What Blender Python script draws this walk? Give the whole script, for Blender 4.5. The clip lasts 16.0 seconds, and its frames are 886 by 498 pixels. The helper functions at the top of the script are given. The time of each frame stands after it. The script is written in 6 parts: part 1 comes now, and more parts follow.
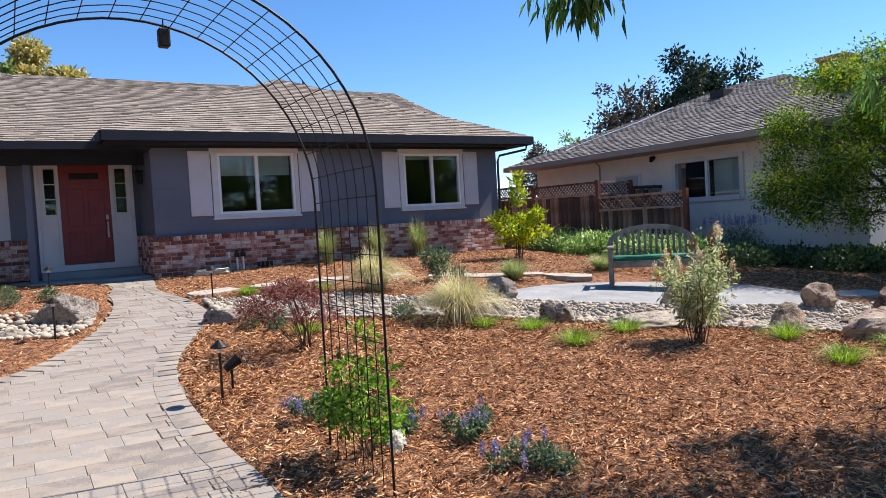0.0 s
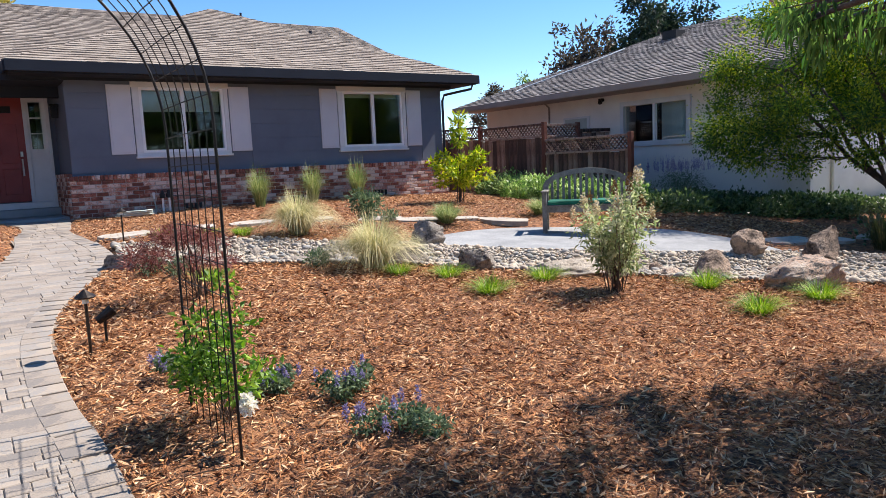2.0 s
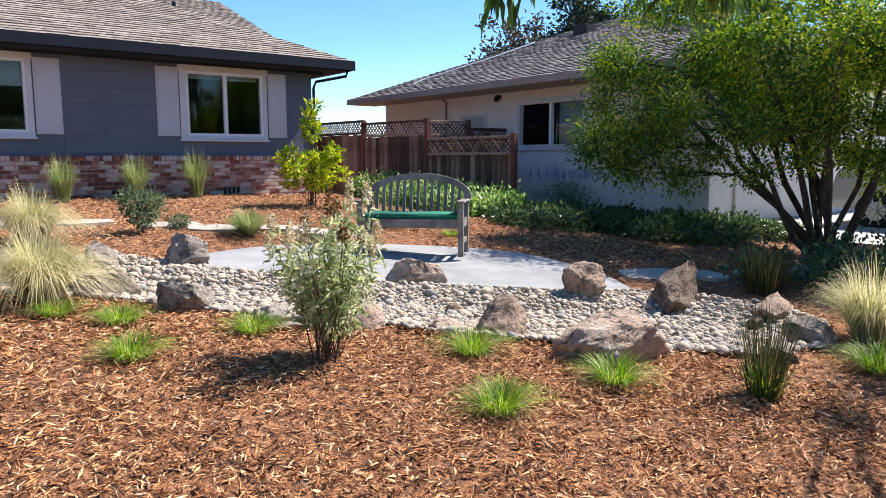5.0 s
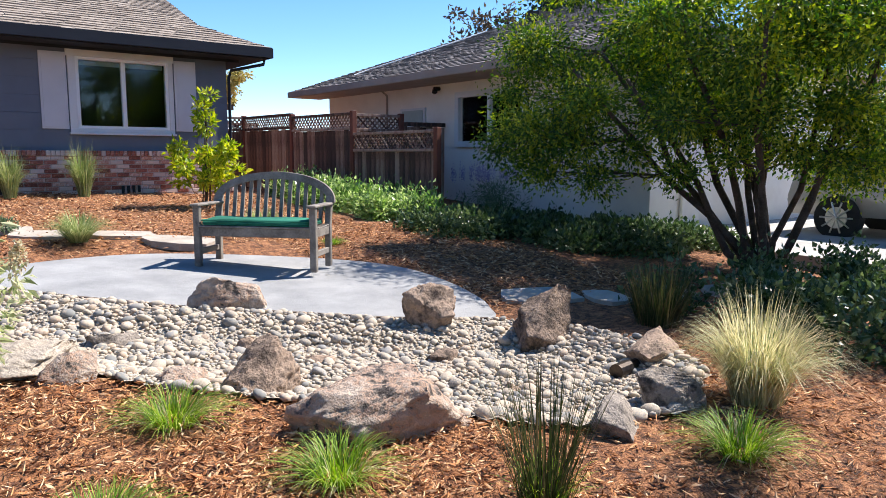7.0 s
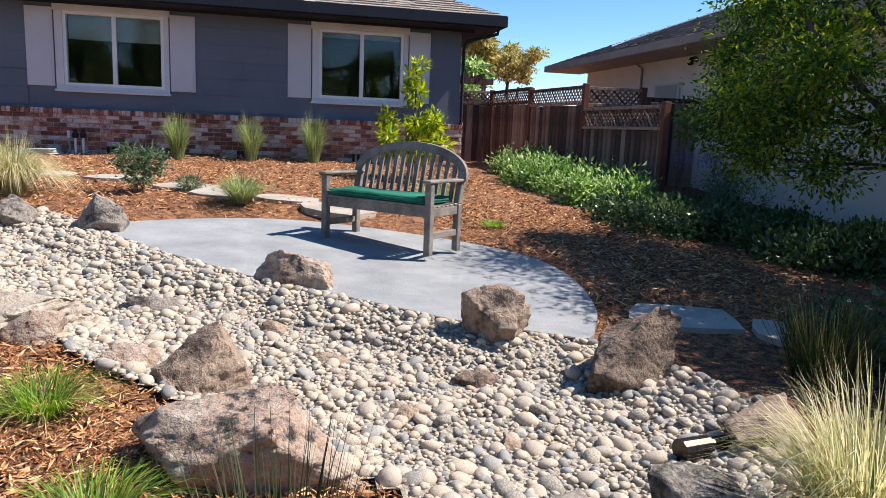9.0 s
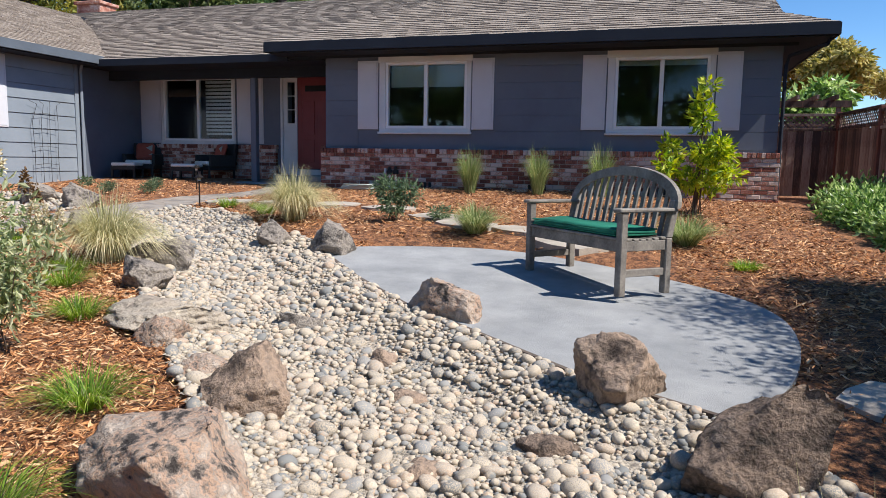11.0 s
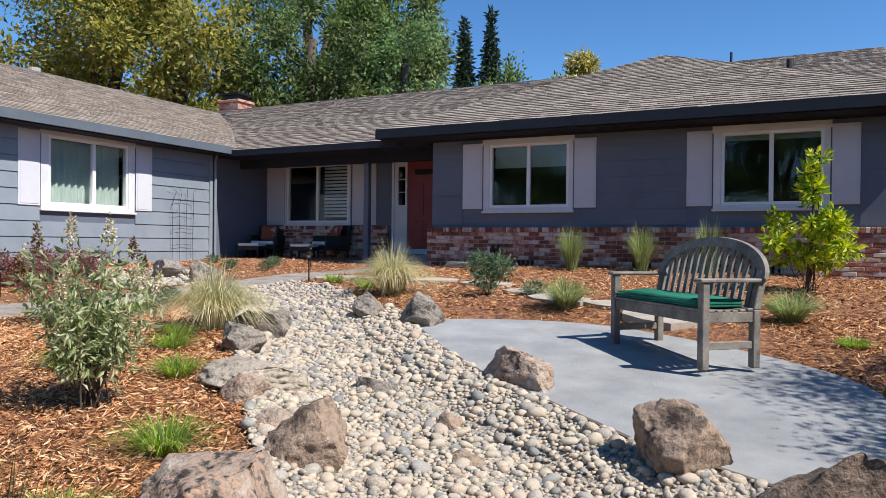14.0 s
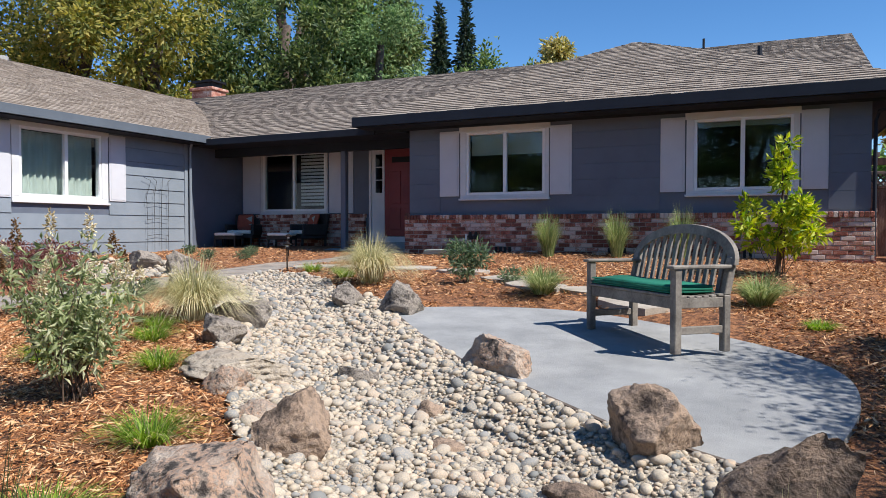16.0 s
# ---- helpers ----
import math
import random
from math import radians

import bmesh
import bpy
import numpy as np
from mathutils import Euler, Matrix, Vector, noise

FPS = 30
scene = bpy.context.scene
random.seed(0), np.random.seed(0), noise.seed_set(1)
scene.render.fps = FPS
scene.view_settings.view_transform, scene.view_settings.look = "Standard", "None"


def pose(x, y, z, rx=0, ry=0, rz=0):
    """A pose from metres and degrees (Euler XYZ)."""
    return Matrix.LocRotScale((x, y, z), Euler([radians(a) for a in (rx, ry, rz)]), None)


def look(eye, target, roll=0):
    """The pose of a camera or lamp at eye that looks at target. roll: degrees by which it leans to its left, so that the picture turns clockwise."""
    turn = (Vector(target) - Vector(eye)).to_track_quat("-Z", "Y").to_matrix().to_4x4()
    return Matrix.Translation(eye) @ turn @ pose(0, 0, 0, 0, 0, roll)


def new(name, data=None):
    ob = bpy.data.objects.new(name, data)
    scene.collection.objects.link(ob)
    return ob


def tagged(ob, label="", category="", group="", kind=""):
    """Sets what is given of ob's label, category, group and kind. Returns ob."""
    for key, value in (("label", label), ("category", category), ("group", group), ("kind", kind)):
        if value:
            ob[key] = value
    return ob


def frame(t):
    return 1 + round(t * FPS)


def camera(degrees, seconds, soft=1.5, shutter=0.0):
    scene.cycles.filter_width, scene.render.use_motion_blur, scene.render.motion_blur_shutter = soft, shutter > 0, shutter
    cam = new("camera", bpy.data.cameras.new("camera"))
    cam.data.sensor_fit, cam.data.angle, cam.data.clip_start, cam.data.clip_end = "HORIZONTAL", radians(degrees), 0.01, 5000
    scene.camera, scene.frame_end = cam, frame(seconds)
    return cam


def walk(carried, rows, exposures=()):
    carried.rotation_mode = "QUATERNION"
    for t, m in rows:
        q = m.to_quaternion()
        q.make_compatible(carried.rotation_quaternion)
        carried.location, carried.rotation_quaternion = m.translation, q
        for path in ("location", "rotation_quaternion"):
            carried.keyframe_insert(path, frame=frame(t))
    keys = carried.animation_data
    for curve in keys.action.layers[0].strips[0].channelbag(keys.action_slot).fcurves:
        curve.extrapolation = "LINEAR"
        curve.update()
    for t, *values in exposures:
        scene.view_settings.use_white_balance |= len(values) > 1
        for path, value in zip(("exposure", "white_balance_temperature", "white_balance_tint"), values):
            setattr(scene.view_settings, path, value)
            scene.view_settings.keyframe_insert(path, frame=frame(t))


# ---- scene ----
cam = camera(63.8, 16.0, 0.65)
ROUTE = [
    (0, (0.858, -0.689, 1.189), (1.901, 1.015, 1.111), -3.3),
    (0.5, (0.871, -0.689, 1.188), (1.927, 1.008, 1.11), -3.3),
    (1, (0.967, -0.679, 1.181), (2.054, 0.998, 1.084), -3.7),
    (1.5, (1.216, -0.673, 1.155), (2.329, 0.983, 1.024), -3.2),
    (2, (1.498, -0.61, 1.147), (2.614, 1.032, 0.904), -2.7),
    (2.5, (1.87, -0.472, 1.151), (2.99, 1.162, 0.876), -2.1),
    (3, (2.31, -0.415, 1.144), (3.445, 1.21, 0.873), -1.8),
    (3.5, (2.762, -0.346, 1.146), (3.918, 1.264, 0.874), -1.4),
    (4, (3.262, -0.24, 1.15), (4.474, 1.329, 0.888), -0.6),
    (6.3, (5.571, 0.068, 1.139), (6.769, 1.652, 0.894), 0.4),
    (6.5, (5.77, 0.086, 1.146), (6.976, 1.662, 0.898), 0.2),
    (7, (6.261, 0.108, 1.13), (7.462, 1.686, 0.87), 0.2),
    (7.5, (6.734, 0.177, 1.119), (7.887, 1.79, 0.854), 1.0),
    (8, (7.249, 0.239, 1.102), (8.27, 1.938, 0.832), 0.9),
    (8.5, (7.712, 0.29, 1.085), (8.448, 2.121, 0.764), 0.3),
    (9, (8.168, 0.38, 1.07), (8.605, 2.304, 0.743), 2.3),
    (9.5, (8.622, 0.459, 1.035), (8.789, 2.426, 0.712), 2.2),
    (9.7, (8.782, 0.501, 1.036), (8.818, 2.475, 0.717), 1.9),
    (12, (9.96, 1.155, 0.909), (9.076, 2.942, 0.75), 1.4),
    (12.5, (10.025, 1.151, 0.893), (9.019, 2.876, 0.787), 1.5),
    (13, (9.988, 1.05, 0.912), (8.973, 2.772, 0.865), 1.1),
    (13.5, (9.953, 0.91, 0.905), (9.031, 2.685, 0.874), 0.7),
    (14, (9.943, 0.937, 0.893), (9.053, 2.728, 0.875), 0.6),
    (14.5, (9.963, 0.932, 0.905), (9.086, 2.73, 0.892), 0.2),
    (15, (9.963, 0.952, 0.894), (9.103, 2.757, 0.876), 0.1),
    (15.5, (9.955, 0.941, 0.897), (9.111, 2.754, 0.855), 0.2),
    (16, (9.968, 0.868, 0.924), (9.136, 2.685, 0.867), -0.0),
]
walk(cam, [(t, look(eye, target, roll)) for t, eye, target, roll in ROUTE],
     [(0, 0.85, 6450, 13), (1.5, 0.84, 6450, 13), (2.5, 1.06, 6400, 13), (7.0, 1.08, 6400, 13), (9.5, 0.74, 6350, 12), (12, 0.54, 6250, 10), (16, 0.54, 6250, 10)])

# ---- light ----
SUN_WAY = Vector((1.0, -0.13, 1.25)).normalized()
world = bpy.data.worlds.new("sky")
scene.world = world
world.use_nodes = True
wn = world.node_tree.nodes
sky = wn.new("ShaderNodeTexSky")
sky.sky_type, sky.sun_disc = "NISHITA", False
sky.sun_elevation = math.asin(SUN_WAY.z)
sky.sun_rotation = math.atan2(SUN_WAY.x, SUN_WAY.y)
sky.air_density, sky.dust_density, sky.ozone_density, sky.altitude = 0.85, 0.0, 1.6, 1500.0
wn["Background"].inputs["Strength"].default_value = 0.118
tint = wn.new("ShaderNodeHueSaturation")
tint.inputs["Saturation"].default_value = 1.24
world.node_tree.links.new(sky.outputs[0], tint.inputs["Color"])
world.node_tree.links.new(tint.outputs[0], wn["Background"].inputs["Color"])
sun = new("sun", bpy.data.lights.new("sun", "SUN"))
sun.data.energy, sun.data.angle, sun.data.color = 5.0, radians(0.53), (1.0, 0.94, 0.85)
sun.matrix_world = look(SUN_WAY * 40, (0, 0, 0))
scene.view_settings.exposure = 0.75


# ---- materials ----
def material(name, colours, rough=0.8, scale=6.0, fine=60.0, bump=0.3, metal=0.0, spread=0.25, island=0.0, obj=0.0,
             stretch=(1, 1, 1), through_light=0.0, spec=0.5, depth=0.004, detail=4, lo=0.28, hi=0.72):
    """Two scales of noise over a few colours, fine relief, and a shift in tone from piece to piece."""
    m = bpy.data.materials.new(name)
    m.use_nodes = True
    n, l = m.node_tree.nodes, m.node_tree.links
    b = n["Principled BSDF"]
    tc = n.new("ShaderNodeTexCoord")
    mp = n.new("ShaderNodeMapping")
    mp.inputs["Scale"].default_value = stretch
    l.new(tc.outputs["Object"], mp.inputs["Vector"])
    n1, n2 = n.new("ShaderNodeTexNoise"), n.new("ShaderNodeTexNoise")
    for q, s, d in ((n1, scale, detail), (n2, fine, 6)):
        q.inputs["Scale"].default_value, q.inputs["Detail"].default_value = s, d
        q.inputs["Roughness"].default_value = 0.62
        l.new(mp.outputs["Vector"], q.inputs["Vector"])
    mix = n.new("ShaderNodeMath")
    mix.operation = "MULTIPLY_ADD"
    mix.inputs[1].default_value, mix.inputs[2].default_value = spread * 2, 0.5 - spread
    l.new(n2.outputs["Fac"], mix.inputs[0])
    fac = n.new("ShaderNodeMath")
    fac.operation = "ADD"
    l.new(n1.outputs["Fac"], fac.inputs[0])
    l.new(mix.outputs[0], fac.inputs[1])
    fac2 = n.new("ShaderNodeMath")
    fac2.operation = "SUBTRACT"
    l.new(fac.outputs[0], fac2.inputs[0])
    fac2.inputs[1].default_value = 0.5
    out = fac2
    if island or obj:
        g = n.new("ShaderNodeNewGeometry" if island else "ShaderNodeObjectInfo")
        add = n.new("ShaderNodeMath")
        add.operation = "MULTIPLY_ADD"
        add.inputs[1].default_value = island or obj
        l.new(g.outputs["Random Per Island" if island else "Random"], add.inputs[0])
        sh = n.new("ShaderNodeMath")
        sh.operation = "SUBTRACT"
        sh.inputs[1].default_value = (island or obj) * 0.5
        l.new(fac2.outputs[0], add.inputs[2])
        l.new(add.outputs[0], sh.inputs[0])
        out = sh
    ramp = n.new("ShaderNodeValToRGB")
    e = ramp.color_ramp.elements
    k = len(colours)
    e[0].position, e[0].color = lo, (*colours[0], 1)
    e[1].position, e[1].color = hi, (*colours[-1], 1)
    for i in range(1, k - 1):
        q = e.new(lo + (hi - lo) * i / (k - 1))
        q.color = (*colours[i], 1)
    l.new(out.outputs[0], ramp.inputs["Fac"])
    l.new(ramp.outputs["Color"], b.inputs["Base Color"])
    b.inputs["Roughness"].default_value, b.inputs["Metallic"].default_value = rough, metal
    b.inputs["Specular IOR Level"].default_value = spec
    if bump:
        bp = n.new("ShaderNodeBump")
        bp.inputs["Strength"].default_value, bp.inputs["Distance"].default_value = bump, depth
        l.new(n2.outputs["Fac"], bp.inputs["Height"])
        l.new(bp.outputs["Normal"], b.inputs["Normal"])
    if through_light:
        tr = n.new("ShaderNodeBsdfTranslucent")
        hs = n.new("ShaderNodeHueSaturation")
        hs.inputs["Saturation"].default_value, hs.inputs["Value"].default_value = 1.15, 1.6
        l.new(ramp.outputs["Color"], hs.inputs["Color"])
        l.new(hs.outputs["Color"], tr.inputs["Color"])
        ms = n.new("ShaderNodeMixShader")
        ms.inputs["Fac"].default_value = through_light
        l.new(b.outputs[0], ms.inputs[1])
        l.new(tr.outputs[0], ms.inputs[2])
        l.new(ms.outputs[0], n["Material Output"].inputs["Surface"])
    return m


def glass_material(name, tint=(0.9, 0.95, 0.95)):
    m = bpy.data.materials.new(name)
    m.use_nodes = True
    n, l = m.node_tree.nodes, m.node_tree.links
    n.remove(n["Principled BSDF"])
    tr, gl, ms, fr = (n.new(k) for k in ("ShaderNodeBsdfTransparent", "ShaderNodeBsdfGlossy", "ShaderNodeMixShader", "ShaderNodeFresnel"))
    tr.inputs["Color"].default_value = (*tint, 1)
    gl.inputs["Roughness"].default_value = 0.02
    fr.inputs["IOR"].default_value = 1.45
    l.new(fr.outputs[0], ms.inputs["Fac"])
    l.new(tr.outputs[0], ms.inputs[1])
    l.new(gl.outputs[0], ms.inputs[2])
    l.new(ms.outputs[0], n["Material Output"].inputs["Surface"])
    return m


M = dict(
    soil=material("bark_mulch_bed", [(0.04, 0.017, 0.008), (0.14, 0.056, 0.024), (0.32, 0.135, 0.056), (0.46, 0.22, 0.095)], 0.95, 14, 60, 1.0, spread=0.5, depth=0.03),
    chip=material("bark_chip", [(0.10, 0.038, 0.016), (0.33, 0.135, 0.053), (0.50, 0.23, 0.095), (0.63, 0.345, 0.165), (0.70, 0.46, 0.27)], 0.9, 12, 90, 0.5, island=0.7, lo=0.2, hi=0.8, spec=0.2),
    paver=material("tumbled_paver", [(0.19, 0.168, 0.15), (0.265, 0.22, 0.18), (0.295, 0.25, 0.205), (0.245, 0.228, 0.212), (0.335, 0.28, 0.225)], 0.85, 4, 70, 0.6, obj=0.42, spread=0.3),
    paver_far=material("tumbled_paver_far", [(0.19, 0.168, 0.15), (0.265, 0.22, 0.18), (0.295, 0.25, 0.205), (0.245, 0.228, 0.212), (0.335, 0.28, 0.225)], 0.85, 4, 70, 0.6, island=0.42, spread=0.3),
    gravel=material("fine_gravel", [(0.20, 0.17, 0.135), (0.40, 0.34, 0.27), (0.56, 0.49, 0.395)], 0.9, 30, 70, 1.0, spread=0.5, depth=0.02),
    joint=material("joint_sand", [(0.25, 0.205, 0.16), (0.32, 0.265, 0.21)], 0.95, 10, 150, 0.6),
    patio=material("decomposed_granite", [(0.215, 0.22, 0.225), (0.285, 0.288, 0.29), (0.35, 0.352, 0.35)], 0.95, 2.2, 160, 0.9, spread=0.35, depth=0.006, spec=0.25),
    flag=material("flagstone", [(0.30, 0.26, 0.215), (0.40, 0.35, 0.29), (0.47, 0.42, 0.36)], 0.85, 3, 60, 0.5, obj=0.25),
    edging=material("weathered_edging", [(0.07, 0.05, 0.04), (0.13, 0.10, 0.08)], 0.9, 5, 60, 0.5),
    pebble=material("river_pebble", [(0.21, 0.21, 0.20), (0.41, 0.335, 0.25), (0.50, 0.42, 0.32), (0.33, 0.305, 0.27), (0.43, 0.31, 0.22), (0.54, 0.46, 0.355), (0.37, 0.325, 0.265), (0.49, 0.405, 0.305), (0.28, 0.27, 0.255)], 0.85, 9, 60, 0.3, obj=0.9, lo=0.12, hi=0.88, spec=0.25),
    pebble_far=material("river_pebble_joined", [(0.21, 0.21, 0.20), (0.41, 0.335, 0.25), (0.50, 0.42, 0.32), (0.33, 0.305, 0.27), (0.43, 0.31, 0.22), (0.54, 0.46, 0.355), (0.37, 0.325, 0.265), (0.49, 0.405, 0.305), (0.28, 0.27, 0.255)], 0.85, 9, 60, 0.3, island=0.9, lo=0.12, hi=0.88, spec=0.25),
    rock=material("field_boulder", [(0.04, 0.033, 0.028), (0.10, 0.074, 0.058), (0.17, 0.125, 0.098), (0.27, 0.195, 0.145), (0.13, 0.10, 0.083), (0.31, 0.235, 0.18)], 0.92, 5.5, 30, 1.0, spread=0.25, depth=0.035, detail=14, lo=0.33, hi=0.67, spec=0.25),
    rock_brown=material("brown_boulder", [(0.09, 0.066, 0.052), (0.20, 0.148, 0.113), (0.36, 0.26, 0.19), (0.26, 0.195, 0.15), (0.45, 0.34, 0.255)], 0.92, 4.6, 28, 1.0, spread=0.22, depth=0.026, detail=14, lo=0.32, hi=0.68, spec=0.25),
    rock_pale=material("pale_ledge_rock", [(0.17, 0.142, 0.115), (0.33, 0.275, 0.22), (0.42, 0.355, 0.28), (0.36, 0.31, 0.255), (0.52, 0.445, 0.355)], 0.94, 3.6, 26, 1.0, spread=0.2, depth=0.026, detail=14, lo=0.32, hi=0.68, spec=0.25),
    rock_pink=material("rosy_boulder", [(0.06, 0.05, 0.045), (0.22, 0.18, 0.152), (0.45, 0.295, 0.205), (0.30, 0.25, 0.21), (0.46, 0.34, 0.255), (0.36, 0.31, 0.265), (0.54, 0.43, 0.34)], 0.92, 5.0, 24, 1.0, spread=0.3, depth=0.03, detail=15, lo=0.34, hi=0.66, spec=0.25),
    rock_grey=material("grey_lichen_boulder", [(0.06, 0.053, 0.047), (0.18, 0.155, 0.135), (0.32, 0.275, 0.23), (0.22, 0.19, 0.165), (0.42, 0.365, 0.305)], 0.94, 5.5, 30, 1.0, spread=0.24, depth=0.028, detail=14, lo=0.32, hi=0.68, spec=0.25),
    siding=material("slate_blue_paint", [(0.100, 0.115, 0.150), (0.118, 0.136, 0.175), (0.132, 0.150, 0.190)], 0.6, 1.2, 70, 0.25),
    # the siding's slate blue again, lightened to carry sunlight on the wing
    siding_sunlit=material("slate_blue_board_paint", [(0.185, 0.215, 0.25), (0.215, 0.247, 0.284), (0.24, 0.272, 0.31)], 0.6, 1.5, 60, 0.2),
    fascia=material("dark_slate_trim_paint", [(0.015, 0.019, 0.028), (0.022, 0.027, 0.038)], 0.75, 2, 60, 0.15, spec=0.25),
    # paler than the trim: sunlight on the wing's eave is in the colour
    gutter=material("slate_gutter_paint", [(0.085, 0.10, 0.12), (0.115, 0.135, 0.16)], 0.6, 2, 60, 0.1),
    trim=material("white_trim_paint", [(0.58, 0.58, 0.585), (0.65, 0.65, 0.65), (0.69, 0.69, 0.685)], 0.5, 2, 80, 0.1),
    shutter=material("white_shutter_paint", [(0.53, 0.53, 0.56), (0.60, 0.60, 0.63)], 0.6, 1.5, 80, 0.15),
    vinyl=material("white_vinyl", [(0.76, 0.76, 0.76), (0.82, 0.82, 0.82)], 0.35, 3, 60, 0.03),
    brick=material("used_brick", [(0.16, 0.055, 0.037), (0.33, 0.115, 0.078), (0.46, 0.235, 0.17), (0.62, 0.50, 0.435)], 0.9, 7, 45, 0.8, obj=0.62, spread=0.4, depth=0.006),
    brick_far=material("used_brick_joined", [(0.16, 0.055, 0.037), (0.33, 0.115, 0.078), (0.46, 0.235, 0.17), (0.62, 0.50, 0.435)], 0.9, 7, 45, 0.8, island=0.62, spread=0.4, depth=0.006),
    mortar=material("mortar", [(0.33, 0.30, 0.27), (0.46, 0.43, 0.39)], 0.95, 6, 90, 0.7),
    shingle=material("weathered_shingle", [(0.18, 0.145, 0.118), (0.25, 0.205, 0.168), (0.30, 0.25, 0.206), (0.36, 0.305, 0.252)], 0.95, 30.0, 110, 0.8, island=0.3, depth=0.006),
    shingle_grey=material("grey_shingle", [(0.125, 0.11, 0.104), (0.19, 0.168, 0.158), (0.265, 0.236, 0.22)], 0.95, 30.0, 110, 0.8, island=0.5, depth=0.006),
    door=material("red_door_paint", [(0.20, 0.022, 0.022), (0.26, 0.032, 0.030)], 0.45, 3, 60, 0.1),
    stucco=material("cream_stucco", [(0.72, 0.66, 0.59), (0.79, 0.73, 0.66), (0.83, 0.775, 0.70)], 0.9, 1.5, 90, 0.7),
    tan_trim=material("tan_fascia_paint", [(0.27, 0.22, 0.185), (0.36, 0.295, 0.25)], 0.7, 2, 60, 0.2),
    concrete=material("concrete", [(0.27, 0.262, 0.248), (0.345, 0.337, 0.322), (0.40, 0.388, 0.37)], 0.88, 2, 80, 0.4),
    slab=material("porch_slab_paint", [(0.22, 0.24, 0.25), (0.30, 0.32, 0.33)], 0.75, 2, 60, 0.2),
    fence=material("redwood_board", [(0.055, 0.032, 0.026), (0.13, 0.07, 0.052), (0.23, 0.135, 0.10), (0.34, 0.245, 0.195)], 0.85, 3, 30, 0.5, obj=0.5, stretch=(4, 4, 0.5)),
    post=material("redwood_post", [(0.10, 0.032, 0.02), (0.20, 0.065, 0.042)], 0.8, 3, 30, 0.4, stretch=(4, 4, 0.5)),
    teak=material("silvered_teak", [(0.10, 0.085, 0.075), (0.20, 0.175, 0.15), (0.29, 0.26, 0.225)], 0.8, 5, 55, 0.4, stretch=(1, 1, 1)),
    cushion=material("green_canvas", [(0.000, 0.085, 0.050), (0.003, 0.135, 0.082), (0.01, 0.17, 0.105)], 0.85, 4, 300, 0.3),
    iron=material("black_iron", [(0.008, 0.008, 0.009), (0.03, 0.026, 0.022)], 0.5, 20, 90, 0.3, metal=0.6),
    bronze=material("bronze_lamp", [(0.02, 0.016, 0.013), (0.07, 0.055, 0.045)], 0.4, 20, 90, 0.2, metal=0.8),
    steel=material("brushed_steel", [(0.45, 0.44, 0.42), (0.6, 0.59, 0.57)], 0.35, 20, 90, 0.05, metal=0.9),
    # near-black that stands in for the shade of unlit insides
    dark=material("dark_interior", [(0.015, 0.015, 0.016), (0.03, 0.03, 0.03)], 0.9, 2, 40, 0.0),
    blind=material("roller_blind", [(0.40, 0.40, 0.34), (0.47, 0.47, 0.40)], 0.9, 3, 200, 0.1),
    curtain=material("sheer_curtain", [(0.36, 0.40, 0.36), (0.48, 0.52, 0.47)], 0.9, 3, 100, 0.1),
    bark=material("tree_bark", [(0.03, 0.022, 0.017), (0.08, 0.057, 0.043), (0.13, 0.095, 0.075)], 0.9, 6, 40, 1.0, depth=0.02),
    twig=material("twig_bark", [(0.06, 0.04, 0.028), (0.15, 0.10, 0.07)], 0.9, 6, 40, 0.4),
    white=material("white_plastic", [(0.72, 0.72, 0.70), (0.8, 0.8, 0.78)], 0.45, 5, 60, 0.05),
    black=material("black_wicker", [(0.010, 0.010, 0.010), (0.03, 0.028, 0.026)], 0.7, 30, 120, 0.5),
    hose=material("pale_green_hose", [(0.30, 0.36, 0.31), (0.42, 0.47, 0.42)], 0.5, 5, 60, 0.05),
    rubber=material("rubber", [(0.012, 0.012, 0.012), (0.025, 0.025, 0.025)], 0.85, 5, 60, 0.2),
    carpaint=material("silver_car_paint", [(0.50, 0.48, 0.45), (0.55, 0.53, 0.50)], 0.25, 2, 30, 0.0, metal=0.3),
)
G = glass_material("window_glass")


def leafy(name, colours, light=0.35, rough=0.5, var=0.6):
    return material(name, colours, rough, 1.2, 30, 0.0, island=var, through_light=light, spec=0.35)


